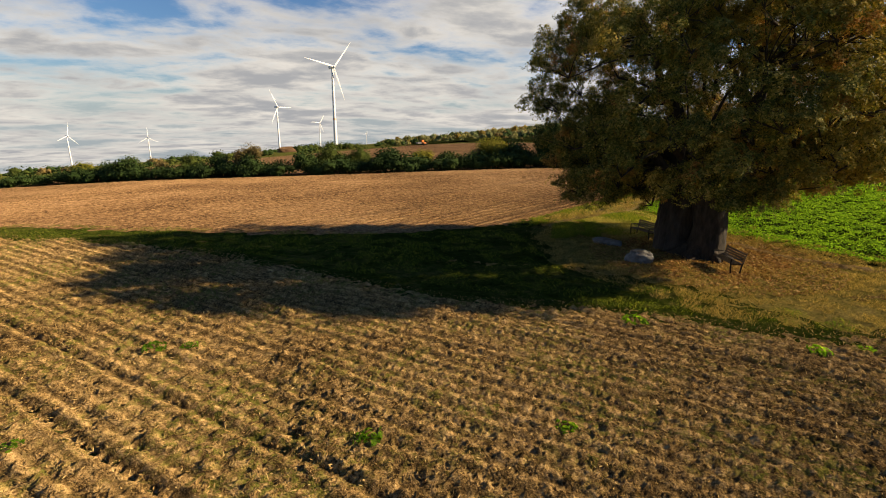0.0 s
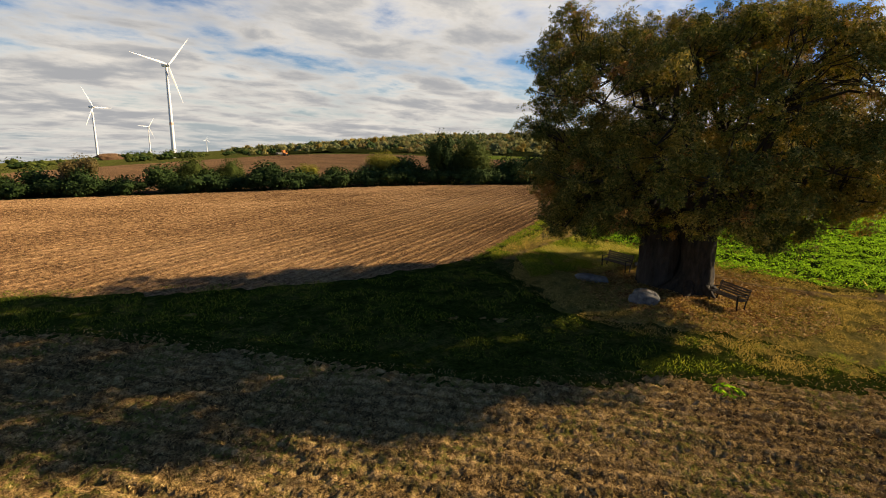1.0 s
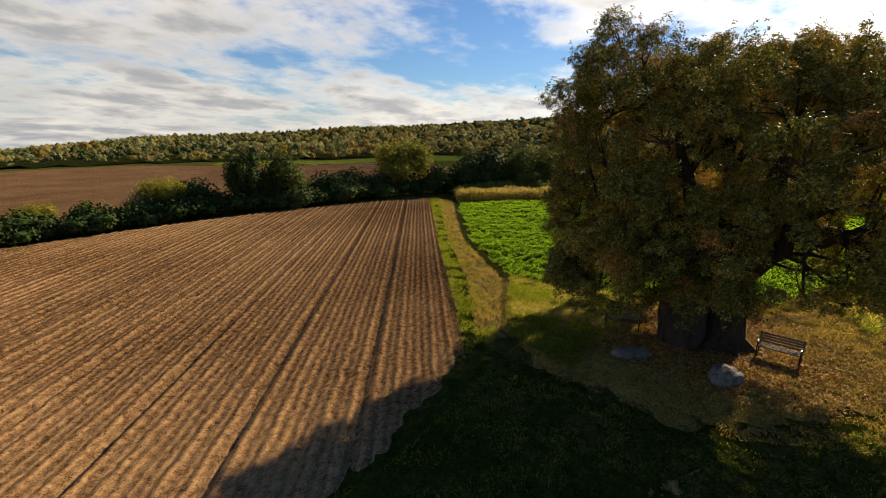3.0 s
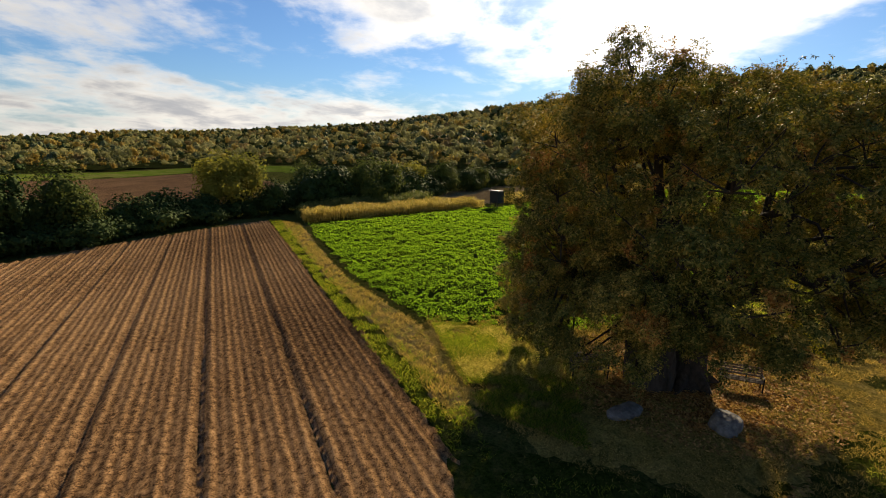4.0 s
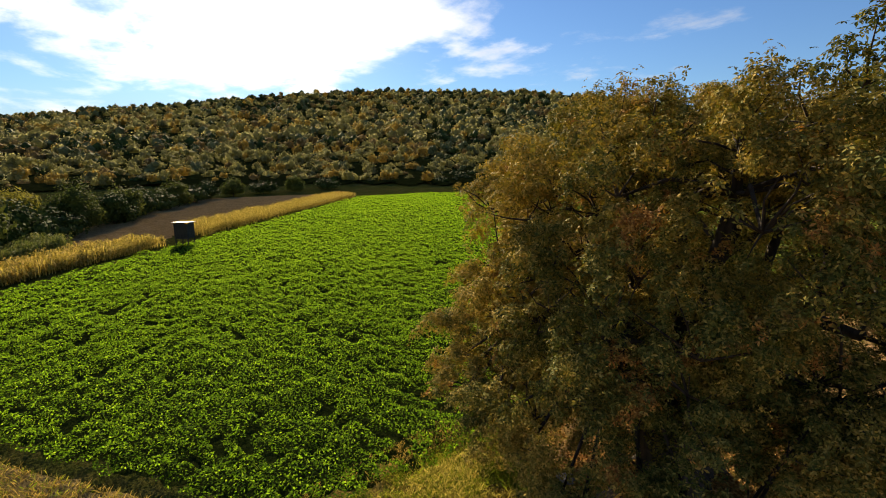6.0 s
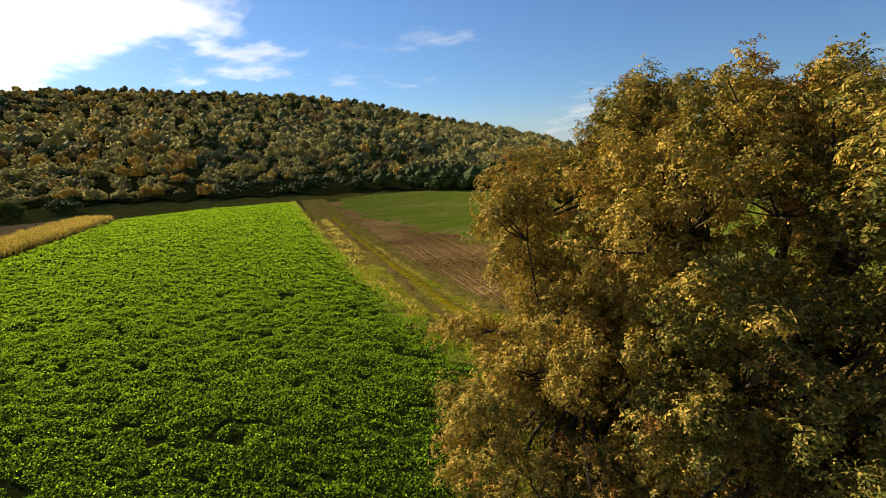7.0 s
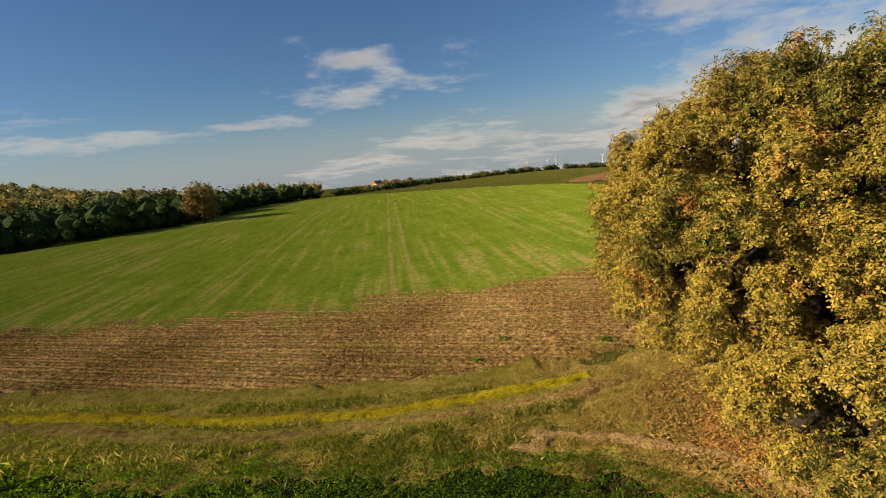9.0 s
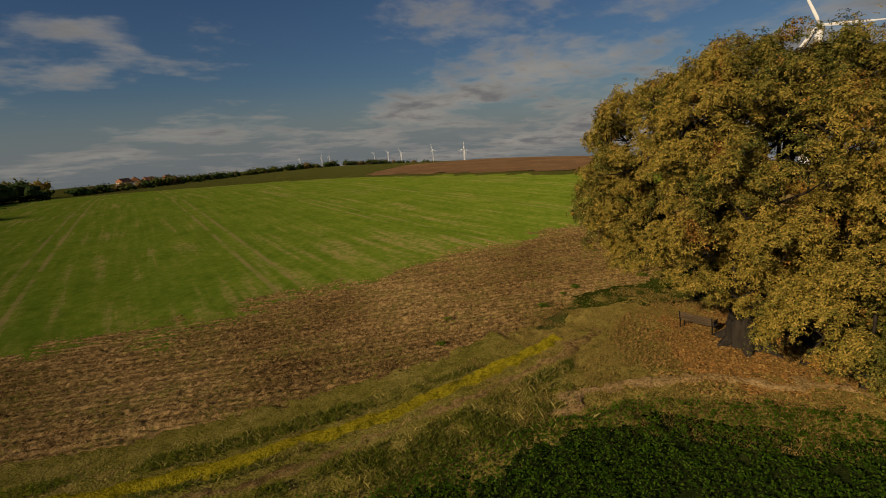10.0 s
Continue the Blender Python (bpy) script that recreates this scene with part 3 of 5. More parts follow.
def tube(points, radii, sides=7, rng=None, rough=0.0):
    """Verts and quads of a tapered limb through points."""
    P = np.asarray(points, float)
    V, F = [], []
    up = np.array((0.3, 0.2, 0.93))
    for k in range(len(P)):
        t = P[min(k + 1, len(P) - 1)] - P[max(k - 1, 0)]
        t = t / max(np.linalg.norm(t), 1e-9)
        a = np.cross(t, up if abs(t @ up) < 0.95 else np.array((1.0, 0, 0)))
        a /= np.linalg.norm(a)
        b = np.cross(t, a)
        ang = np.arange(sides) / sides * 2 * np.pi
        r = radii[k] * (1 + (rng.uniform(-rough, rough, sides) if rng is not None and rough else 0))
        V.append(P[k] + (np.cos(ang) * r)[:, None] * a + (np.sin(ang) * r)[:, None] * b)
    for k in range(len(P) - 1):
        for j in range(sides):
            F.append((k * sides + j, k * sides + (j + 1) % sides, (k + 1) * sides + (j + 1) % sides, (k + 1) * sides + j))
    return np.concatenate(V), np.array(F)


def gather(pieces):
    V, F, o = [], [], 0
    for v, f in pieces:
        V.append(v)
        F.append(f + o)
        o += len(v)
    return np.concatenate(V), np.concatenate(F)


M["bark"] = plain_material("bark", (0.012, 0.010, 0.008), (0.05, 0.040, 0.030), 6.0, 0.95, 0.9, 0, (1, 1, 0.25), 0.06)
M["dead_wood"] = plain_material("weathered_dead_wood", (0.012, 0.010, 0.008), (0.055, 0.044, 0.036), 5.0, 0.9, 0.8, 0, (1, 1, 0.2), 0.05)
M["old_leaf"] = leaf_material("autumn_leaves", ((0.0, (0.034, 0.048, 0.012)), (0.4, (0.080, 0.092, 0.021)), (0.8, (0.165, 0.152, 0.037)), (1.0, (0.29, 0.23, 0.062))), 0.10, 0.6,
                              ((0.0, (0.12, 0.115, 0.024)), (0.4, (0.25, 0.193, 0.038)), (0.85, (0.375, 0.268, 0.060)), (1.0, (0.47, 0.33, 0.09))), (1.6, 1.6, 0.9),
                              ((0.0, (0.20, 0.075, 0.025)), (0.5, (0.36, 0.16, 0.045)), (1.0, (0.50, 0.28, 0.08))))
M["dark_leaf"] = foliage_material("dark_green_leaves", ((0.0, (0.018, 0.035, 0.010)), (0.5, (0.035, 0.06, 0.016)), (1.0, (0.085, 0.10, 0.024))), 0.06)
M["olive_leaf"] = foliage_material("olive_green_leaves", ((0.0, (0.04, 0.06, 0.014)), (0.5, (0.08, 0.10, 0.022)), (1.0, (0.14, 0.14, 0.03))), 0.3)
M["yellow_leaf"] = foliage_material("yellowing_leaves", ((0.0, (0.10, 0.11, 0.02)), (0.5, (0.26, 0.24, 0.036)), (1.0, (0.44, 0.38, 0.06))), 0.45)
M["brown_leaf"] = foliage_material("brownish_leaves", ((0.0, (0.12, 0.095, 0.04)), (0.5, (0.24, 0.18, 0.07)), (1.0, (0.40, 0.28, 0.11))), 0.5)
# woodland tones are raised and greyed, with distance haze mixed into the colour
M["wood_leaf"] = foliage_material("woodland_leaves", ((0.0, (0.09, 0.10, 0.04)), (0.45, (0.32, 0.31, 0.13)), (1.0, (0.58, 0.52, 0.22))), 0.65)
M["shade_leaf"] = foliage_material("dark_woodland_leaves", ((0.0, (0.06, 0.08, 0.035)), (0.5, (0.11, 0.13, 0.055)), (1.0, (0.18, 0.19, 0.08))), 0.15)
M["gold_leaf"] = foliage_material("golden_woodland_leaves", ((0.0, (0.17, 0.13, 0.035)), (0.5, (0.40, 0.30, 0.08)), (1.0, (0.62, 0.45, 0.13))), 0.6)
M["crop_leaf"] = leaf_material("green_crop_leaves", ((0.0, (0.030, 0.070, 0.007)), (0.5, (0.060, 0.128, 0.012)), (1.0, (0.112, 0.19, 0.022))), 0.58, 0.85, None, (2.9, 2.75, 1.4))
M["blade"] = leaf_material("grass_blades", ((0.0, (0.035, 0.065, 0.010)), (0.5, (0.10, 0.14, 0.018)), (1.0, (0.24, 0.235, 0.05))), 0.5, 0.6, None, (1.6, 1.55, 0.8))
M["pale_blade"] = leaf_material("pale_olive_grass_blades", ((0.0, (0.13, 0.14, 0.034)), (0.5, (0.30, 0.265, 0.08)), (1.0, (0.50, 0.42, 0.16))), 0.45, 0.6, None, (1.3, 1.25, 0.8))
M["dry_blade"] = leaf_material("dry_grass_blades", ((0.0, (0.14, 0.125, 0.034)), (0.5, (0.31, 0.22, 0.068)), (1.0, (0.52, 0.36, 0.13))), 0.35)
M["maize_dry"] = leaf_material("dry_maize_leaves", ((0.0, (0.20, 0.18, 0.045)), (0.5, (0.42, 0.325, 0.09)), (1.0, (0.62, 0.47, 0.16))), 0.55)
M["maize_green"] = leaf_material("green_reed_leaves", ((0.0, (0.08, 0.11, 0.03)), (0.5, (0.14, 0.17, 0.05)), (1.0, (0.25, 0.25, 0.08))), 0.4)


# reach of the crown in metres: a row for each height, columns every 30 degrees from west round by south
CROWN_Z = (3.0, 4.2, 7.0, 9.5, 11.0, 12.0, 12.7)
CROWN_R = ((5.0, 4.5, 4.6, 5.4, 5.5, 5.2, 6.4, 8.7, 7.4, 7.3, 5.4, 5.0),
           (6.9, 7.0, 6.8, 6.8, 6.1, 6.3, 6.8, 9.0, 7.7, 7.5, 7.1, 6.8),
           (9.3, 8.4, 7.7, 7.6, 7.0, 7.2, 7.2, 8.1, 7.1, 7.3, 7.6, 8.0),
           (9.5, 8.4, 7.6, 7.3, 7.0, 7.5, 7.5, 7.5, 6.7, 6.8, 7.6, 8.6),
           (6.8, 6.8, 6.8, 6.8, 6.1, 5.6, 5.2, 6.2, 6.0, 6.9, 7.6, 6.3),
           (5.0, 5.0, 5.0, 4.4, 3.3, 3.2, 4.4, 5.2, 4.8, 5.2, 6.0, 5.0),
           (1.2, 1.4, 1.6, 1.3, 0.9, 0.9, 1.2, 1.6, 1.0, 2.0, 4.3, 2.0))


def crown_edge(az, z):
    """Reach of the crown at an azimuth (radians) and a height."""
    a = (math.degrees(az) + 180) % 360 / 30
    i = int(a) % 12
    f = a - int(a)
    return float(np.interp(z, CROWN_Z, [row[i] * (1 - f) + row[(i + 1) % 12] * f for row in CROWN_R]))


def crown_floor(az):
    deg = (math.degrees(az) + 180) % 360 - 180
    return float(np.interp(deg, (-180, -120, -90, -70, -35, -12, 14, 60, 100, 130, 160, 180), (3.6, 3.7, 3.9, 4.2, 4.2, 3.2, 2.3, 2.3, 2.2, 2.5, 3.3, 3.6)))


def old_tree():
    """The broad old tree: hollow double trunk, heavy limbs, a domed crown of many separate boughs."""
    rng = np.random.default_rng(5)
    base = thing("tree", "huge old broadleaf tree with autumn leaves and a hollow trunk", "tree", (*TREE, 0))
    hs = [-0.2, 0.12, 0.45, 1.0, 1.7, 2.4, 3.2, 3.8]
    pieces = [tube([(0.12 * math.sin(h), -0.18 + 0.04 * h - 0.16 * math.sin(h * 1.1), h) for h in hs], [1.30, 1.02, 0.86, 0.78, 0.74, 0.80, 0.82, 0.55], 22, rng, 0.10)]
    for k in range(7):
        a = k / 7 * math.tau + rng.uniform(-0.3, 0.3)
        pieces.append(tube([(0.6 * math.cos(a), 0.6 * math.sin(a) - 0.15, 0.55), (1.05 * math.cos(a), 1.05 * math.sin(a) - 0.15, 0.2), (1.7 * math.cos(a), 1.7 * math.sin(a), -0.05)], [0.30, 0.24, 0.08], 7, rng, 0.1))
    # boughs: middle and size of each, spread over the crown's surface, some within
    boughs = []
    gold = math.pi * (3 - math.sqrt(5))
    n = 250
    for k in range(n):
        az, up = k * gold + rng.uniform(-0.15, 0.15), math.asin(-0.62 + 1.6 * (k + 0.5) / n)
        d = 1.0
        while True:
            z, r = 6.2 + d * math.sin(up), d * math.cos(up)
            if r > crown_edge(az, z) or z > CROWN_Z[-1] or z < crown_floor(az):
                break
            d += 0.15
        size = rng.uniform(0.75, 1.4)
        d -= size * rng.uniform(0.75, 1.15) + (rng.uniform(0.6, 2.6) if rng.uniform() < 0.30 else 0)
        z, r = 6.2 + d * math.sin(up), d * math.cos(up)
        if (r < 3.2 and z < 5.2) or rng.uniform() < 0.10:
            continue
        boughs.append((r * math.cos(az), r * math.sin(az), z, size))
    # the leading shoots that break the outline at the top
    boughs += [(2.8, 0.2, 12.2, 1.0), (3.4, -1.7, 11.9, 0.9), (-4.2, 4.8, 12.2, 0.9), (-3.4, 4.4, 11.7, 1.0), (-4.9, 4.0, 11.5, 1.0), (-3.9, 5.4, 11.2, 1.0), (-4.6, 4.8, 10.6, 1.0),
               (-2.6, 5.2, 11.3, 0.9), (-5.4, 5.0, 10.9, 0.9), (-1.6, -2.0, 11.9, 0.9), (0.6, -0.6, 12.0, 0.9), (3.0, 1.2, 12.0, 0.9), (2.2, -0.6, 12.1, 0.9), (5.6, -1.6, 10.5, 0.7)]
    # low inner boughs on the north side
    for k in range(22):
        az, r, z = radians(30 + 6.2 * k), 2.6 + 1.2 * (k % 4), 2.9 + 0.75 * ((k * 3) % 5)
        boughs.append((r * math.cos(az), r * math.sin(az), z, 0.85 + 0.1 * (k % 3)))
    for az, r, z in ((28, 4.6, 3.4), (40, 5.4, 4.4), (50, 4.2, 3.6), (62, 5.6, 3.8), (34, 6.2, 3.4), (46, 6.4, 3.0), (20, 5.6, 3.8), (56, 3.4, 4.8), (36, 3.6, 4.9), (4, 5.6, 4.6), (14, 6.2, 5.2), (26, 5.8, 5.6), (38, 6.4, 5.6), (-6, 5.4, 5.4), (8, 4.6, 6.0), (22, 4.8, 4.6)):
        boughs.append((r * math.cos(radians(az)), r * math.sin(radians(az)), z, 1.0))
    # hanging skirts to the north and north-east
    for az, r, z in ((104, 6.6, 2.7), (122, 6.2, 3.2), (112, 6.4, 3.6), (88, 6.8, 2.5), (58, 6.8, 2.5), (30, 8.0, 2.6), (22, 8.0, 3.6), (140, 6.2, 3.2), (72, 6.6, 2.3), (40, 7.6, 2.4), (6, 6.4, 2.6), (18, 6.9, 2.2)):
        boughs.append((r * math.cos(radians(az)), r * math.sin(radians(az)), z, 0.85))
    # limbs
    nodes = []
    for k in range(12):
        az = k / 12 * math.tau + rng.uniform(-0.2, 0.2)
        low = k % 2
        z1 = rng.uniform(4.4, 6.4) if low else rng.uniform(8.5, 11.0)
        reach = crown_edge(az, z1) * (0.72 if low else 0.5)
        p0 = np.array((0.45 * math.cos(az), 0.45 * math.sin(az), rng.uniform(2.6, 3.5)))
        p3 = np.array((reach * math.cos(az), reach * math.sin(az), z1))
        pts = []
        for s in np.linspace(0, 1, 9):
            q = p0 + (p3 - p0) * s
            q[2] += (1.0 if low else -0.5) * math.sin(s * math.pi)
            pts.append(q + rng.normal(size=3) * 0.2 * min(1.0, 3 * s))
        pieces.append(tube(pts, list(np.linspace(0.40 if low else 0.46, 0.09, 9)), 9, rng, 0.08))
        nodes += [(pts[j], 0.40 * (1 - j / 9)) for j in range(2, 9)]
    N = np.array([q for q, _ in nodes])
    sprays = []
    for x, y, z, size in boughs:
        c = np.array((x, y, z))
        root = c - np.array((0, 0, 0.35 * size))
        away = np.linalg.norm(N - root, axis=1) + 2.0 * np.maximum(0, np.hypot(N[:, 0], N[:, 1]) - math.hypot(x, y)) + 0.8 * np.maximum(0, N[:, 2] - z)
        j = int(np.argmin(away))
        a = N[j]
        mid = a + (root - a) * 0.55 + np.array((0, 0, 0.12 * np.linalg.norm(root - a))) + rng.normal(size=3) * 0.12
        r0 = min(nodes[j][1] * 0.8, 0.05 + 0.03 * np.linalg.norm(root - a), 0.08 if size < 0.9 else 0.3)
        pieces.append(tube([a, (a + mid) / 2 + rng.normal(size=3) * 0.08, mid, root, c], [r0, r0 * 0.85, r0 * 0.7, r0 * 0.45, 0.015], 6, rng, 0.06))
        out = unit(np.array((x, y, max(0.0, z - 7.0) * 0.9 + 1.2)))
        m = max(6, int(7.6 * size ** 2))
        for _ in range(m):
            d = unit(rng.normal(size=3) + out * 0.75 + np.array((0, 0, 0.25)))
            q = c + d * size * np.array((1.05, 1.05, 0.72)) * (rng.uniform(0.55, 1.0) if rng.uniform() > 0.25 else rng.uniform(1.05, 1.40))
            sprays.append((*q, 0.17 + 0.38 * rng.uniform() ** 1.3, *unit(d + out)))
            if rng.uniform() < 0.35:
                pieces.append(tube([root, (root + q) / 2 + rng.normal(size=3) * 0.08, q], [0.035, 0.022, 0.008], 4))
    # thin leaf within the crown
    for _ in range(70):
        az, z = rng.uniform(0, math.tau), rng.uniform(5.4, 10.6)
        r = rng.uniform(1.2, 0.6 * crown_edge(az, z))
        sprays.append((r * math.cos(az), r * math.sin(az), z + 0.12 * r, rng.uniform(0.4, 0.6), 0, 0, 0.3))
    v, f = gather(pieces)
    mesh_part("trunk", raw_mesh("trunk", v, f, M["bark"], True), base, "dark furrowed bark trunk with heavy spreading limbs")
    # the standing shell of the hollow second stem
    V, F = [], []
    n, m = 16, 11
    for side, r in ((0, 0.98), (1, 0.74)):
        for i in range(m):
            h = -0.1 + 3.5 * i / (m - 1)
            for j in range(n):
                a = radians(60) + radians(235) * j / (n - 1)
                rr = r * (1.16 - 0.14 * i / m) + 0.06 * math.sin(j * 2.1 + i)
                top = h if i < m - 1 else h - 0.5 * abs(math.sin(j * 1.3)) - 0.25 * (j / n)
                V.append((-0.20 + rr * math.cos(a) + 0.05 * h, 1.36 + rr * math.sin(a) * 0.9 + 0.05 * h, top))
    def at(s, i, j):
        return s * n * m + i * n + j
    for i in range(m - 1):
        for j in range(n - 1):
            F.append((at(0, i, j), at(0, i, j + 1), at(0, i + 1, j + 1), at(0, i + 1, j)))
            F.append((at(1, i, j), at(1, i + 1, j), at(1, i + 1, j + 1), at(1, i, j + 1)))
        for j in (0, n - 1):
            F.append((at(0, i, j), at(0, i + 1, j), at(1, i + 1, j), at(1, i, j)))
    for j in range(n - 1):
        F.append((at(0, m - 1, j), at(0, m - 1, j + 1), at(1, m - 1, j + 1), at(1, m - 1, j)))
    mesh_part("hollow_stem", raw_mesh("hollow_stem", V, F, M["dead_wood"], False), base, "grey weathered shell of the hollow stem")
    # leaves in drooping sprays
    S = np.array(sprays)
    fine = S[:, 0] * 0.7 + S[:, 1] * 0.7 > -2.5
    per = np.maximum(8, S[:, 3] ** 2 * np.where(fine, 520, 420)).astype(int)
    idx = np.repeat(np.arange(len(S)), per)
    r = S[idx, 3:4]
    out = S[idx, 4:7]
    way = unit(rng.normal(size=(len(idx), 3)) + out * 0.6 + (0, 0, 0.2))
    long = unit(rng.normal(size=(len(S), 3)) + S[:, 4:7])[idx]
    q = way * rng.uniform(0.3, 1.0, (len(idx), 1)) ** 0.6 * r * (1.1, 1.1, 0.8) + long * r * rng.normal(size=(len(idx), 1)) * 0.55
    q[:, 2] -= 0.2 * (q[:, 0] ** 2 + q[:, 1] ** 2) / r[:, 0]
    P = S[idx, :3] + q
    keep = P[:, 2] > 0.7
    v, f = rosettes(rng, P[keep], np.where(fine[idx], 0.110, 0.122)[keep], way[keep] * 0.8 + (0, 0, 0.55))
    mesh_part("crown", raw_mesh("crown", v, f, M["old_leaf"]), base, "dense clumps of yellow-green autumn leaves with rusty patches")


old_tree()


def in_threes(f):
    return np.concatenate((f[:, [0, 1, 2]], f[:, [0, 2, 3]]))


def ball(level):
    bm = bmesh.new()
    bmesh.ops.create_icosphere(bm, subdivisions=level, radius=1.0)
    D = np.array([w.co[:] for w in bm.verts])
    F = np.array([[q.index for q in face.verts] for face in bm.faces])
    bm.free()
    return D, F


def bush_arrays(seed, rx, ry, h, leaf, n=1500, low=0.15, level=2, lobes=6, spike=0.0, core=0.58):
    """Verts and triangles of a bush or crown on z = 0: leaf clumps over several rounded lobes with a dark heart."""
    rng = np.random.default_rng(seed)
    D, F = ball(level)
    mid, half = h * (low + (1 - low) * 0.5), h * (1 - low) * 0.5
    w = 0.70 if lobes > 2 else 0.9
    C, R = [(0.0, 0.0, mid)], [(w * rx, w * ry, half)]
    for k in range(lobes):
        a, up = k / lobes * math.tau + rng.uniform(-0.5, 0.5), rng.uniform(-0.75, 0.6)
        q = rng.uniform(0.34, 0.52)
        w = 0.62 * math.sqrt(max(0.1, 1 - 0.6 * up * up)) * (1 - spike * max(0.0, up))
        C.append((rx * w * math.cos(a), ry * w * math.sin(a), mid + half * 0.72 * up))
        R.append((rx * q, ry * q, half * q * rng.uniform(0.9, 1.3)))
    pieces = []
    for c, r in zip(C, R):
        v = D * (1 + rng.uniform(-0.18, 0.18, (len(D), 1))) * np.array(r) * core + c
        v[:, 2] = np.maximum(v[:, 2], 0.0)
        pieces.append((v, F))
    C, R = np.array(C), np.array(R)
    pick = rng.choice(len(C), n, p=(R[:, 0] ** 2) / (R[:, 0] ** 2).sum())
    d = unit(rng.normal(size=(n, 3)) + (0, 0, 0.15))
    P = C[pick] + d * R[pick] * rng.uniform(core + 0.04, 1.08, (n, 1)) + rng.normal(size=(n, 3)) * leaf * 0.25
    P[:, 2] = np.maximum(P[:, 2], 0.05)
    v, f = leaves(rng, P, leaf, leaf * 0.8, 0.55, d * 1.1 - (0, 0, 0.35))
    return gather(pieces + [(v, in_threes(f))])


def bush_mesh(seed, rx, ry, h, leaf, mat, n=1500, low=0.15):
    v, f = bush_arrays(seed, rx, ry, h, leaf, n, low, 2, 9 if h > 5 else 6)
    return raw_mesh("crown", v, f, mat)


def stem_mesh(seed, h, r):
    rng = np.random.default_rng(seed)
    pieces = [tube([(0, 0, -0.3), (0.05, 0.03, h * 0.3), (0.1, -0.05, h * 0.62)], [r, r * 0.8, r * 0.4], 8, rng, 0.08)]
    for _ in range(7):
        a, b = rng.uniform(0, math.tau), rng.uniform(0.15, 0.5) * h
        e = np.array((math.cos(a) * h * 0.28, math.sin(a) * h * 0.28, b + h * rng.uniform(0.18, 0.36)))
        pieces.append(tube([(0.03, 0, b), e * (0.5, 0.5, 1) + (0, 0, -0.1 * h), e], [r * 0.45, r * 0.28, r * 0.1], 5))
    v, f = gather(pieces)
    return raw_mesh("trunk", v, f, M["bark"], True)


def bush_thing(name, label, category, seed, rx, ry, h, leaf, mat, n, low, stem, group):
    ob = thing(name, label, category, (0, 0, 0), 0, group)
    mesh_part("trunk", stem_mesh(seed, h, stem), ob)
    mesh_part("crown", bush_mesh(seed, rx, ry, h, leaf, M[mat], n, low), ob)
    return ob


KINDS = {
    "dark": ("bush", "dense dark green hedge bush", "bush", 101, 3.2, 3.0, 4.6, 0.36, "dark_leaf", 2200, 0.0, 0.12),
    "dark2": ("bush", "low dark green thorn bush", "bush", 102, 3.4, 3.0, 3.2, 0.36, "dark_leaf", 1300, 0.0, 0.10),
    "olive": ("bush", "rounded olive green bush", "bush", 103, 3.6, 3.4, 5.6, 0.34, "olive_leaf", 3200, 0.03, 0.14),
    "yellow": ("tree", "broad tree with yellowing leaves", "tree", 104, 4.6, 4.4, 8.6, 0.32, "yellow_leaf", 6000, 0.10, 0.2),
    "poplar": ("tree", "tall narrow dark green tree", "tree", 105, 2.8, 2.8, 10.5, 0.34, "dark_leaf", 4200, 0.05, 0.2),
    "green": ("tree", "round green field tree", "tree", 106, 4.4, 4.2, 8.4, 0.32, "olive_leaf", 5600, 0.06, 0.2),
    "brown": ("tree", "thin brownish autumn tree", "tree", 107, 3.0, 3.0, 6.6, 0.34, "brown_leaf", 2600, 0.08, 0.14),
}
FIRST = {}


def plant(kind, x, y, size=1.0, turn=0.0, squash=1.0):
    if kind not in FIRST:
        FIRST[kind] = bush_thing(*KINDS[kind], "hedge")
        ob = FIRST[kind]
    else:
        ob = copy_thing(FIRST[kind], Matrix())
    ob.matrix_world = pose(x, y, float(terrain(x, y)) - 0.1, 0, 0, turn) @ Matrix.Diagonal((size, size, size * squash, 1))
    return ob


# the hedge north of the ploughed field
rng = random.Random(3)
HEDGE = [(69, 50), (58, 56), (44, 62.5), (30, 71), (8, 81), (-41, 100.5), (-75, 121), (-120, 153)]
for k in range(len(HEDGE) - 1):
    (x0, y0), (x1, y1) = HEDGE[k], HEDGE[k + 1]
    n = int(math.hypot(x1 - x0, y1 - y0) / 2.1)
    for j in range(n):
        s = (j + rng.random() * 0.6) / n
        plant(rng.choice(("dark2", "dark2", "dark2", "dark", "dark2")), x0 + (x1 - x0) * s + rng.uniform(-1, 1), y0 + (y1 - y0) * s + rng.uniform(-1, 1.5), rng.uniform(0.7, 1.1) * (1.0 if x0 > 20 else 0.85 if x0 > 0 else 0.6), rng.uniform(0, 360))
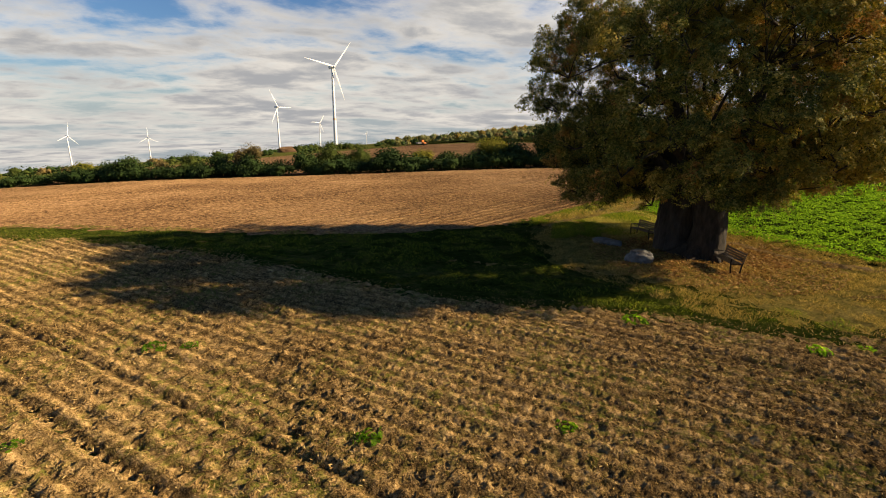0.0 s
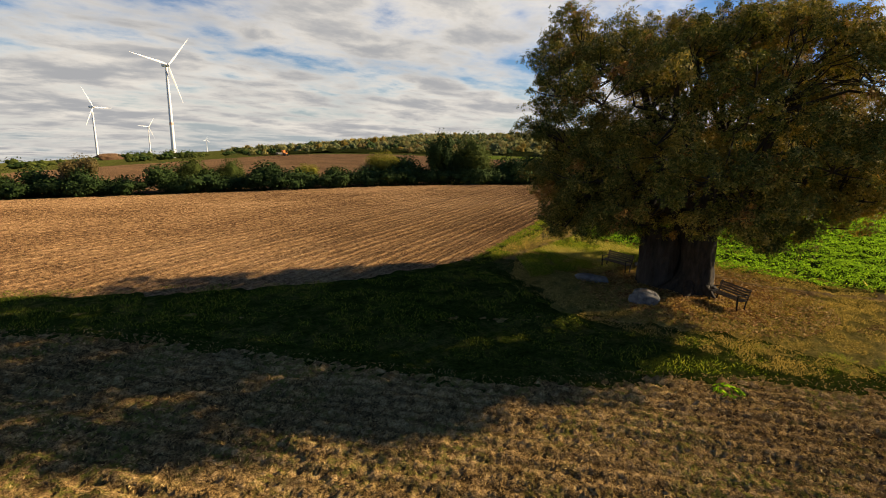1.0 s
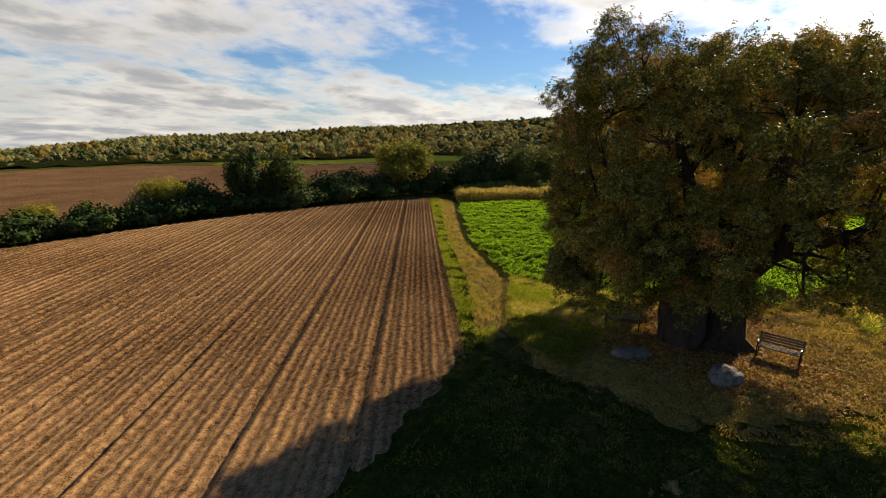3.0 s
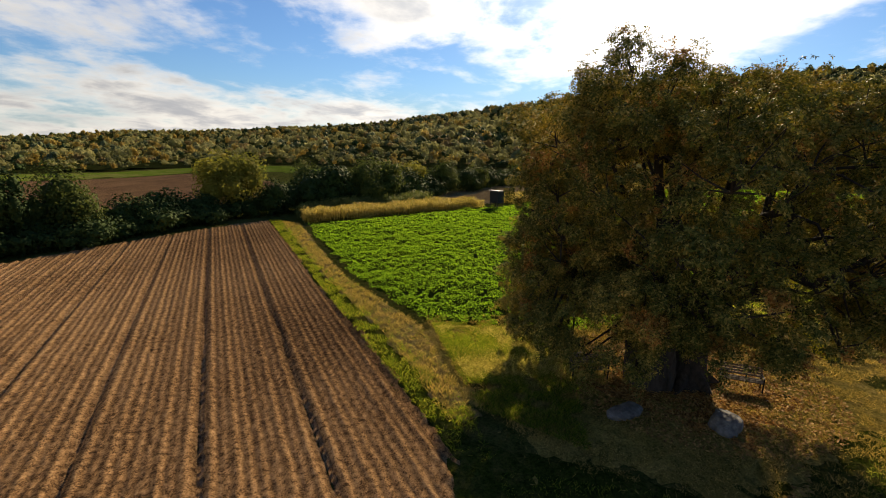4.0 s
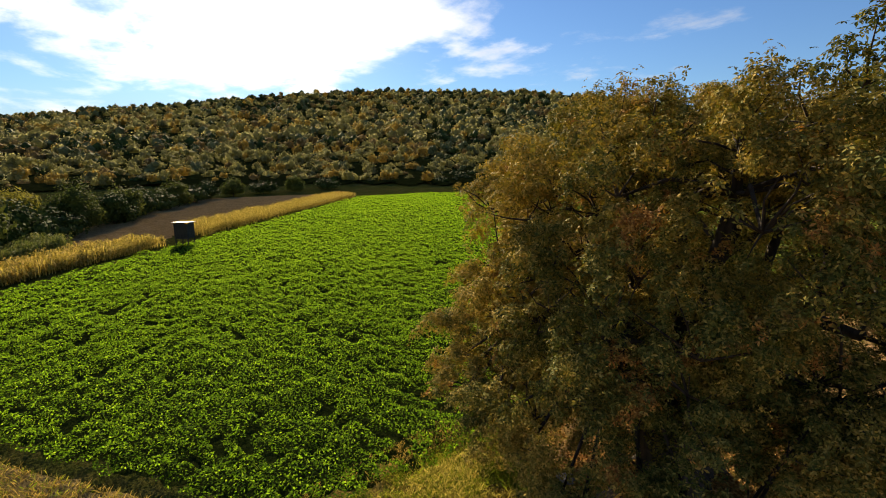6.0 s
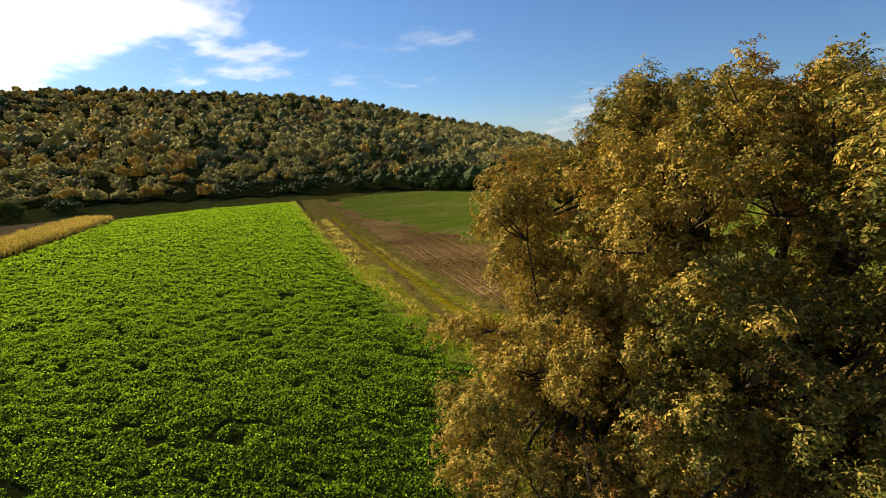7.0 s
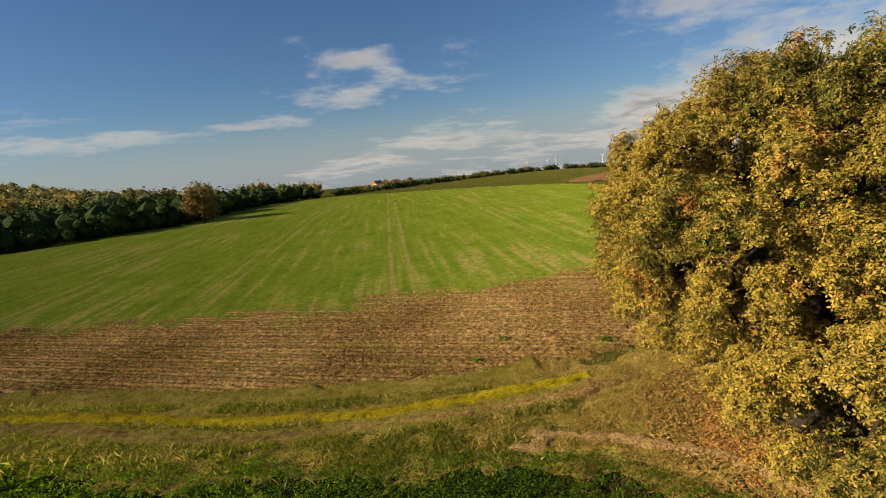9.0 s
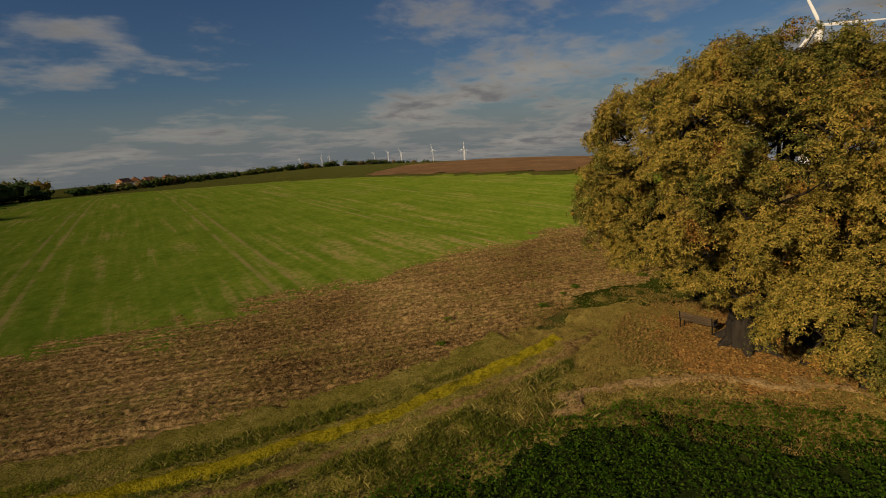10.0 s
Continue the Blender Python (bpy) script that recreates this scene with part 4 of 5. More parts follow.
for kind, x, y, size in (("poplar", 40.5, 67, 0.82), ("green", 45.8, 65.5, 0.98), ("green", 43.5, 66.5, 0.7), ("yellow", 63.6, 56.5, 1.08), ("green", 77, 40, 1.0), ("dark", 70, 47, 1.4), ("dark", 74, 45, 1.6), ("olive", 81, 39, 1.5),
                         ("dark", 85, 37, 1.4), ("dark", 89, 34, 1.3), ("dark2", 93, 31, 1.4), ("green", 100, 27, 0.95), ("dark", 106, 22, 1.2), ("olive", 112, 20, 1.1), ("dark", 119, 16, 1.2),
                         ("dark2", 126, 12, 1.4), ("olive", 133, 7, 1.1), ("dark2", 139, 2, 1.4), ("dark", 147, -4, 1.1), ("olive", 152, -12, 1.0), ("dark2", 156, -22, 1.3), ("olive", 158, -33, 1.0),
                         ("dark2", 158, -45, 1.3), ("green", 8, 83.5, 0.66), ("green", 13, 82, 0.60), ("yellow", 22.6, 77.5, 0.44), ("yellow", 33.4, 72.2, 0.62), ("brown", 30.8, 73, 0.6), ("dark", 36.8, 70, 1.0), ("olive", 26.5, 75.5, 0.6), ("brown", -5, 88, 0.85), ("dark", -9, 89.5, 0.85), ("olive", -14, 91.5, 0.75),
                         ("dark", 50.5, 62.5, 0.95), ("dark", 55.5, 60, 1.0), ("green", 84, 52, 0.9), ("yellow", 104, 34, 0.8), ("olive", -24, 95, 0.75), ("dark", -28, 97, 0.75), ("yellow", -32, 99, 0.42),
                         ("dark", -48, 101, 0.6), ("olive", -62, 110, 0.6), ("dark", -78, 121, 0.6), ("brown", -19, 94, 0.5), ("brown", 52, 62, 0.6), ("brown", 16.5, -116, 1.7)):
    plant(kind, x, y, size, rng.uniform(0, 360))


def deg_of(x, y):
    return math.degrees(math.atan2(-(x - TREE[0]), y - TREE[1]))


# where the wood begins: bearing from the tree, metres
WOOD_AZ = (-197, -190, -183, -177, -171, -163, -157, -150, -144, -133, -122, -111, -95, -85, -68, -53, -43, -27, -12)
WOOD_R = (250, 205, 142, 130, 126, 130, 140, 150, 154, 155, 158, 170, 172, 176, 200, 214, 228, 214, 226)


def forest():
    """The wooded hillside: several kinds of crown, joined."""
    r = np.random.default_rng(9)
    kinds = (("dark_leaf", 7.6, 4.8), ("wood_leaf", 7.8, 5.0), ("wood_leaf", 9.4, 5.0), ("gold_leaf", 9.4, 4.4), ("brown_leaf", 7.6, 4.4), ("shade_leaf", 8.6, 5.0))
    protos = []
    for k, (mat, h, rx) in enumerate(kinds):
        for leaf, n, lobes in ((0.46, 480, 8), (0.70, 120, 5), (1.05, 44, 2)):
            protos.append(bush_arrays(200 + k, rx, rx, h, leaf, n, -0.05, 1, lobes, 0.3, 0.70))
    mats = [M[k[0]] for k in kinds]
    V, F, I, o = [], [], [], 0
    spots = []
    az = np.radians(r.uniform(-197, -12, 10000))
    rad = 120 + 740 * r.uniform(0, 1, 10000) ** 1.35
    for a, d in zip(az, rad):
        deg = math.degrees(a)
        edge = float(np.interp(deg, WOOD_AZ, WOOD_R)) + 6
        if d < edge or (deg < -180 and d > edge + 60):
            continue
        spots.append((TREE[0] - math.sin(a) * d, TREE[1] + math.cos(a) * d, d, d < edge + 26 and deg < -128))
    for x, y, d, rim_shade in spots:
        bearing = deg_of(x, y)
        w = float(vnoise(x / 45.0, y / 45.0, 77)) - (0.25 if bearing > 0 or bearing < -155 else 0)
        shelf = float(vnoise(bearing / 16.0, d / 30.0 + bearing / 40.0, 78))
        k = r.choice(6, p=(0.24, 0.34, 0.24, 0.04, 0.06, 0.08) if bearing < -128 else (0.10, 0.42, 0.30, 0.06, 0.08, 0.04) if w < 0.5 else (0.06, 0.30, 0.24, 0.22, 0.15, 0.03))
        s = r.uniform(0.55, 1.25) * (0.5 + 0.5 * min(1.0, max(0.0, d - 190) / 150)) if x > 105 or y > 0 else r.uniform(0.7, 1.1)
        t = r.uniform(0, math.tau)
        # the near edge gets dark leaves only: its shade is put into the colour
        k = 0 if rim_shade else r.choice((0, 0, 5, 1, 4)) if (shelf > 0.62 and r.uniform() < 0.8) else k
        s *= 0.72 if -85 < bearing < 0 else 1.3 if bearing > 0 or bearing < -155 else 1.2 if bearing < -138 else 1.0
        p, tri = protos[3 * k + (0 if d < 150 or (d < 175 and bearing < -150) else 1 if d < 300 else 2)]
        p = p * (s * r.uniform(0.85, 1.2), s * r.uniform(0.85, 1.2), s)
        c, q = math.cos(t), math.sin(t)
        p = np.column_stack((p[:, 0] * c - p[:, 1] * q + x, p[:, 0] * q + p[:, 1] * c + y, p[:, 2] + float(terrain(x, y)) - 0.6))
        V.append(p)
        F.append(tri + o)
        I.append(np.full(len(tri), k))
        o += len(p)
    me = raw_mesh("forest", np.concatenate(V), np.concatenate(F), mats, False, np.concatenate(I))
    tagged(new("forest", me), "mixed autumn woodland covering the hillside", "forest", kind="stuff")


forest()


def crop():
    """Leafy green crop: leaves in plants, thick near the path of the camera and thinner beyond."""
    r = np.random.default_rng(12)
    P = np.array(C_EDGE)
    lo, hi = P.min(0), P.max(0)
    V, F, o = [], [], 0
    for r0, r1, dens, leaf in ((0, 27, 175, 0.105), (27, 52, 66, 0.16), (52, 400, 22, 0.26)):
        n = int((hi[0] - lo[0]) * (hi[1] - lo[1]) * dens)
        for _ in range(4):
            x, y = r.uniform(lo[0], hi[0], n // 4), r.uniform(lo[1], hi[1], n // 4)
            d = np.hypot(x - 33, y - 19)
            ok = inside(x + 0.8 * (vnoise(x, y, 5) - 0.5), y + 0.8 * (vnoise(x, y, 6) - 0.5), C_EDGE) & (d >= r0) & (d < r1)
            x, y = x[ok], y[ok]
            q = 0.62 if r0 == 0 else 0.42
            tuft = vnoise(x / q + y / 4.0, y / q * 1.5, 15) * 0.7 + vnoise(x / 1.8, y / 1.2, 16) * 0.45 - 0.12
            ok = tuft > (0.20 if r0 == 0 else 0.10)
            x, y, tuft = x[ok], y[ok], tuft[ok]
            z = terrain(x, y) + 0.03 + np.clip(tuft, 0.05, 1) * 0.62 * r.uniform(0.5, 1.0, len(x))
            v, f = leaves(r, np.column_stack((x, y, z)), leaf, leaf * 0.62, 0.38, None, 0.08)
            V.append(v)
            F.append(f + o)
            o += len(v)
    tagged(new("crop", raw_mesh("crop", np.concatenate(V), np.concatenate(F), M["crop_leaf"])), "dense knee-high green leafy crop", "crop", kind="stuff")


crop()


def tufts(name, poly, count, height, mat, label, seed, spread=0.12, clump=0.7, clear=()):
    """Grass: thin upright blades in tufts."""
    r = np.random.default_rng(seed)
    P = np.array(poly)
    lo, hi = P.min(0), P.max(0)
    x, y = r.uniform(lo[0], hi[0], count), r.uniform(lo[1], hi[1], count)
    ok = inside(x, y, poly) & (vnoise(x / clump, y / clump, seed) + 0.3 * r.uniform(size=count) > 0.55)
    for k in range(len(clear) - 1):
        a, b = np.array(clear[k]), np.array(clear[k + 1])
        t = np.clip(((x - a[0]) * (b - a)[0] + (y - a[1]) * (b - a)[1]) / ((b - a) @ (b - a)), 0, 1)
        ok &= np.hypot(x - a[0] - t * (b - a)[0], y - a[1] - t * (b - a)[1]) > 0.55
    x, y = x[ok], y[ok]
    n = len(x)
    z = terrain(x, y) + 0.05
    a = r.uniform(0, math.tau, n)
    h = height * r.uniform(0.5, 1.3, n) * (0.5 + vnoise(x / 2, y / 2, seed + 1))
    w = 0.004 + 0.011 * height
    spread = min(spread, 0.55 * height)
    dx, dy = r.normal(size=n) * spread, r.normal(size=n) * spread
    base = np.column_stack((x, y, z))
    side = np.column_stack((np.cos(a) * w, np.sin(a) * w, np.zeros(n)))
    tip = base + np.column_stack((dx, dy, h))
    mid = base + np.column_stack((dx * 0.4, dy * 0.4, h * 0.6))
    v = np.stack((base - side, base + side, mid + side * 0.8, tip), 1).reshape(-1, 3)
    tagged(new(name, raw_mesh(name, v, np.arange(n * 4).reshape(-1, 4), mat)), label, "grass", kind="stuff")


tufts("grass", [(-20, 33.5), (-5, 25), (1, 18.6), (7, 13.2), (15, 7.4), (15, 9.5), (9, 16), (11, 25), (4, 26), (-18, 36.5)], 170000, 0.09, M["blade"], "green grass blades of the worn track", 301)
tufts("grass", [(11.4, 25.2), (14.5, 25.8), (32.5, 35.3), (60.6, 48.6), (60, 49.9), (32, 36.4), (13.6, 27.3), (11.2, 26.3)], 330000, 0.17, M["blade"], "bright green grass of the field margin", 302)
tufts("grass", [(14.0, 25.6), (23.2, 28.2), (25.3, 29.6), (33.0, 34.4), (44.3, 39.6), (57, 45), (58, 47.5), (44, 41), (32, 35.4), (22.3, 30.2), (13.6, 26.6)], 190000, 0.19, M["dry_blade"], "mown straw-coloured grass of the strip", 305, 0.16, 0.35)
tufts("grass", [(14.0, 25.6), (23.2, 28.2), (25.3, 29.6), (33.0, 34.4), (44.3, 39.6), (57, 45), (58, 47.5), (44, 41), (32, 35.4), (22.3, 30.2), (13.6, 26.6)], 45000, 0.15, M["blade"], "green grass growing in the mown strip", 308, 0.14, 0.9)
tufts("grass", [(12, 22), (23.5, 20), (23.5, 27.5), (14.5, 25.5)], 70000, 0.16, M["blade"], "tufted green grass by the crop corner", 306)
tufts("dry_grass", [(11, 10), (16, 6.8), (24, 5.0), (27, 8), (25.6, 14), (25.1, 18), (24.8, 23), (24.6, 28), (14.6, 25.6), (10.5, 22), (9.4, 17)], 150000, 0.10, M["dry_blade"], "short dry grass round the tree", 307, 0.12, 0.45)
tufts("dry_grass", YARD, 90000, 0.10, M["dry_blade"], "short dry grass round the tree", 303)
tufts("grass", [(24, 5.2), (31, 0), (37, -5.6), (76, -46), (76, -42), (47, -8), (37, 1.4), (31, 7.2), (25.8, 11), (21.5, 9)], 190000, 0.22, M["pale_blade"], "rough pale olive grass beside the dirt track", 304, 0.14, 0.6, PATH_LINE[1:8] + MOSS_LINE[::-1])

tufts("grass", [(23, 6.2), (31, 0), (37, -5.6), (43, -11), (49, -9), (37, 1.4), (31, 7.2), (25.8, 10.6), (21.5, 9.6)], 150000, 0.20, M["blade"], "green grass tufts along the dirt track", 309, 0.16, 0.8, PATH_LINE[1:8] + MOSS_LINE[::-1])

tufts("tall_weeds", [(24.6, 10.4), (31.2, 5.6), (37.2, -0.2), (47, -9.6), (63.2, -26.4), (110, -77), (111.5, -75.5), (64.2, -25.0), (48, -8.0), (38.2, 1.4), (32.2, 7.2), (25.2, 11.6)], 60000, 0.38, M["pale_blade"], "tall pale weeds along the edge of the crop", 310, 0.2, 0.55)
tufts("grass", [(15.5, 20.5), (22.6, 21), (22.9, 27.2), (17, 25.8)], 40000, 0.16, M["pale_blade"], "uneven olive grass by the crop corner", 311, 0.14, 1.3)


def maize(name, poly, count, height, mat, label, seed):
    """Standing stalks with arching leaves."""
    r = np.random.default_rng(seed)
    P = np.array(poly)
    lo, hi = P.min(0), P.max(0)
    x, y = r.uniform(lo[0], hi[0], count), r.uniform(lo[1], hi[1], count)
    ok = inside(x, y, poly)
    x, y = x[ok], y[ok]
    n = len(x)
    z = terrain(x, y)
    h = height * r.uniform(0.7, 1.15, n) * (0.72 + 0.5 * vnoise(x / 1.7, y / 1.7, seed))
    V = []
    for k in range(6):
        a = r.uniform(0, math.tau, n)
        s = h * (k + 0.6) / 6.2 if k else np.zeros(n)
        base = np.column_stack((x, y, z + s))
        if k == 0:
            side = np.column_stack((np.cos(a), np.sin(a), np.zeros(n))) * 0.03
            top = base + np.column_stack((r.normal(size=n) * 0.1, r.normal(size=n) * 0.1, h))
            V.append(np.stack((base - side, base + side, top + side * 0.5, top - side * 0.5), 1))
        else:
            out = np.column_stack((np.cos(a), np.sin(a), np.zeros(n)))
            side = np.column_stack((-np.sin(a), np.cos(a), np.zeros(n))) * 0.05
            L = 0.55
            V.append(np.stack((base, base + out * L * 0.5 + side + (0, 0, 0.22), base + out * L - (0, 0, 0.05), base + out * L * 0.5 - side + (0, 0, 0.22)), 1))
    v = np.concatenate(V).reshape(-1, 3)
    tagged(new(name, raw_mesh(name, v, np.arange(len(v)).reshape(-1, 4), mat)), label, "maize", kind="stuff")


maize("maize", [(57.5, 44.5), (60, 42), (65.5, 35), (75, 23.2), (77.5, 20.2), (80.5, 23), (74, 31), (66, 40.5), (61, 46)], 11000, 1.5, M["maize_dry"], "strip of dry yellow standing maize", 401)
maize("maize", [(82, 14.4), (84.3, 12.5), (125, -35.5), (131, -32), (92, 14), (87, 17)], 26000, 1.4, M["maize_dry"], "strip of dry yellow standing maize", 402)
maize("reeds", [(62, 47), (68, 42), (78, 33), (82, 29), (87, 33), (80, 40), (70, 47)], 9000, 1.8, M["maize_green"], "green reeds behind the maize", 403)


def far_trees():
    """Distant tree lines at the edge of sight, joined."""
    r = np.random.default_rng(19)
    protos = []
    for k, mat in enumerate(("dark_leaf", "olive_leaf", "brown_leaf")):
        protos.append(bush_arrays(260 + k, 5.2, 5.0, 6.2, 1.0, 60, -0.05, 1, 3, 0.0, 0.68))
    V, F, I, o = [], [], [], 0
    for (x0, y0, x1, y1), n, size in FAR_LINES:
        for _ in range(n):
            s = r.uniform()
            x, y = x0 + (x1 - x0) * s + r.normal() * 6, y0 + (y1 - y0) * s + r.normal() * 6
            k = r.choice(3, p=(0.5, 0.35, 0.15))
            p, tri = protos[k]
            p = p * size * (r.uniform(0.6, 1.3), r.uniform(0.6, 1.3), r.uniform(0.6, 1.2))
            V.append(p + (x, y, float(terrain(x, y)) - 0.5))
            F.append(tri + o)
            I.append(np.full(len(tri), k))
            o += len(p)
    me = raw_mesh("far_trees", np.concatenate(V), np.concatenate(F), [M["dark_leaf"], M["olive_leaf"], M["brown_leaf"]], False, np.concatenate(I))
    tagged(new("far_trees", me), "distant dark tree lines along the horizon", "trees", kind="stuff")


FAR_LINES = (((-60, -240, -110, -260), 26, 0.8), ((-110, -260, -330, -420), 70, 1.0), ((-330, -420, -700, -300), 110, 1.3), ((-700, -300, -760, 60), 120, 1.5), ((-420, -120, -440, 160), 60, 0.8),
             ((-160, 300, 60, 330), 60, 0.9), ((-420, 330, -160, 300), 60, 0.9), ((60, 330, 190, 300), 30, 0.8))
far_trees()


M["straw"] = leaf_material("stubble_straw", ((0.0, (0.16, 0.10, 0.04)), (0.5, (0.31, 0.20, 0.075)), (1.0, (0.46, 0.33, 0.14))), 0.15)


def straw():
    """Loose straw and clods lying on the tilled field."""
    r = np.random.default_rng(33)
    poly = cut(TILLED, -20, 40)
    P = np.array(poly)
    lo, hi = P.min(0), P.max(0)
    n = 190000
    x, y = r.uniform(lo[0], hi[0], n), r.uniform(lo[1], hi[1], n)
    ok = inside(x, y, poly)
    x, y = x[ok], y[ok]
    z = terrain(x, y) + 0.05 + 0.05 * r.uniform(size=len(x)) + 0.08 * inside(x, y, NEAR_CLODS)
    v, f = leaves(r, np.column_stack((x, y, z)), 0.09, 0.028, 1.0, None, 0.0)
    tagged(new("straw", raw_mesh("straw", v, f, M["straw"])), "loose straw and stubble on the tilled field", "straw", kind="stuff")


straw()


def fallen_leaves():
    r = np.random.default_rng(44)
    n = 9000
    d, a = 5.6 * r.uniform(size=n) ** 0.7, r.uniform(0, math.tau, n)
    x, y = TREE[0] + d * np.cos(a), TREE[1] - 0.4 + d * np.sin(a)
    z = terrain(x, y) + 0.12 + 0.03 * r.uniform(size=n)
    v, f = leaves(r, np.column_stack((x, y, z)), 0.13, 0.08, 0.25, None, 0.1)
    tagged(new("fallen_leaves", raw_mesh("fallen_leaves", v, f, M["fallen"])), "rusty brown fallen leaves under the tree", "leaves", kind="stuff")


M["fallen"] = leaf_material("fallen_leaves", ((0.0, (0.15, 0.085, 0.03)), (0.5, (0.30, 0.17, 0.06)), (1.0, (0.45, 0.29, 0.10))), 0.15)
fallen_leaves()


def weed(seed, size):
    """A low rosette of broad green leaves."""
    r = np.random.default_rng(seed)
    n = 46
    a, d = r.uniform(0, math.tau, n), size * np.sqrt(r.uniform(0.02, 1, n))
    P = np.column_stack((d * np.cos(a), d * np.sin(a), 0.05 + 0.22 * size * (1.3 - d / size)))
    v, f = leaves(r, P, 0.5 * size, 0.26 * size, 0.4, np.column_stack((np.cos(a), np.sin(a), np.zeros(n))) * 0.5, 0.1)
    return tagged(new("weed", raw_mesh("weed", v, f, M["crop_leaf"])), "small green weed growing in the tilled soil", "weed", "weeds in the tilled field")


for k, (x, y, size) in enumerate(((-6.5, 14.1, 0.36), (-5.6, 13.9, 0.24), (8.1, 11.0, 0.40), (11.6, 7.4, 0.34), (2.5, 6.9, 0.25), (13.1, 7.0, 0.22), (-1.6, 8.0, 0.33), (-8.4, 10.2, 0.22),
                                  (15.4, 6.45, 0.35), (22.0, 3.2, 0.3), (19.0, 2.0, 0.26))):
    weed(500 + k, size).location = (x, y, float(terrain(x, y)) + 0.08)


# ---- things under the tree ----
def box(bm, x, y, z, sx, sy, sz, turn=None):
    m = Matrix.Translation((x, y, z))
    if turn:
        m = m @ Euler([radians(a) for a in turn]).to_matrix().to_4x4()
    return bmesh.ops.create_cube(bm, size=1.0, matrix=m @ Matrix.Diagonal((sx, sy, sz, 1)))["verts"]


def part(name, bm, mat, parent, label="", bevel=0.0):
    if bevel:
        bmesh.ops.bevel(bm, geom=bm.edges[:], offset=bevel, segments=1, affect="EDGES", profile=0.7)
    me = bpy.data.meshes.new(name)
    bm.to_mesh(me)
    bm.free()
    me.materials.append(mat)
    ob = new(name, me)
    ob.parent = parent
    return tagged(ob, label)


M["bench_wood"] = plain_material("bench_wood", (0.05, 0.035, 0.02), (0.14, 0.10, 0.06), 7.0, 0.6, 0.4, 0, (0.3, 2, 2), 0.01)
M["iron"] = plain_material("dark_iron", (0.012, 0.014, 0.014), (0.03, 0.032, 0.03), 9.0, 0.5, 0.2, 0.6)
M["stone"] = plain_material("pale_boulder", (0.05, 0.05, 0.05), (0.19, 0.187, 0.18), 3.5, 0.85, 0.8, 0, (1, 1, 1), 0.05)
M["hut_wood"] = plain_material("dark_hut_boards", (0.018, 0.02, 0.016), (0.045, 0.045, 0.035), 4.0, 0.8, 0.4, 0, (3, 3, 0.4), 0.02)
M["hut_roof"] = plain_material("pale_sheet_roof", (0.38, 0.38, 0.38), (0.52, 0.52, 0.52), 3.0, 0.5, 0.2)
M["white_paint"] = plain_material("turbine_white_paint", (0.74, 0.75, 0.76), (0.82, 0.82, 0.82), 0.4, 0.45, 0.05)
M["red_paint"] = plain_material("faded_marking_paint", (0.62, 0.40, 0.30), (0.66, 0.44, 0.34), 1.0, 0.5, 0.05)


def bench():
    ob = thing("bench", "dark slatted park bench with an iron frame", "bench", group="benches under the tree")
    for k in range(4):
        bm = bmesh.new()
        box(bm, 0, -0.20 + k * 0.125, 0.44, 1.6, 0.10, 0.035)
        part("seat_slat", bm, M["bench_wood"], ob, bevel=0.008)
    for k in range(4):
        bm = bmesh.new()
        box(bm, 0, 0.29 + k * 0.028, 0.54 + k * 0.105, 1.6, 0.03, 0.085, (-14, 0, 0))
        part("back_slat", bm, M["bench_wood"], ob, bevel=0.008)
    for s in (-1, 1):
        bm = bmesh.new()
        x = s * 0.74
        box(bm, x, -0.22, 0.21, 0.05, 0.05, 0.46, (6, 0, 0))
        box(bm, x, 0.24, 0.21, 0.05, 0.05, 0.46, (-8, 0, 0))
        box(bm, x, 0.0, 0.405, 0.05, 0.52, 0.04)
        box(bm, x, 0.345, 0.67, 0.05, 0.04, 0.52, (-14, 0, 0))
        box(bm, x, -0.02, 0.66, 0.05, 0.50, 0.035)
        box(bm, x, -0.25, 0.55, 0.045, 0.035, 0.22)
        part("side_frame", bm, M["iron"], ob, "dark iron side frame", bevel=0.006)
    return ob


def boulder(seed, sx, sy, sz, label):
    bm = bmesh.new()
    bmesh.ops.create_icosphere(bm, subdivisions=4, radius=1.0)
    for v in bm.verts:
        p = v.co * 1.3 + Vector((seed * 3.1, seed * 1.7, seed))
        n = noise.noise(p) * 0.28 + noise.noise(p * 2.7) * 0.12 + noise.noise(p * 7) * 0.03
        c = v.co * (1 + n)
        c = Vector([math.copysign(abs(a) ** 0.8, a) for a in c])
        v.co = Vector((c.x * sx, c.y * sy, max(c.z, -0.35) * sz))
    me = bpy.data.meshes.new("boulder")
    bm.to_mesh(me)
    bm.free()
    me.materials.append(M["stone"])
    return tagged(new("boulder", me), label, "boulder", "boulders under the tree")


b1 = bench()
b1.matrix_world = pose(17.2, 20.5, 0.1, 0, 0, -92)
b2 = copy_thing(b1, pose(16.4, 14.4, 0.1, 0, 0, -112))
s = boulder(1, 0.62, 0.5, 0.42, "large pale grey boulder on the leaf litter")
s.matrix_world = pose(13.5, 16.7, 0.2, 0, 0, -40)
s = boulder(2, 0.75, 0.42, 0.22, "flat pale grey boulder on the leaf litter")
s.matrix_world = pose(14.3, 20.0, 0.14, 0, 0, -60)
s = boulder(3, 0.30, 0.24, 0.13, "small pale stone by the bench")
s.matrix_world = pose(19.3, 20.3, 0.12, 0, 0, 30)


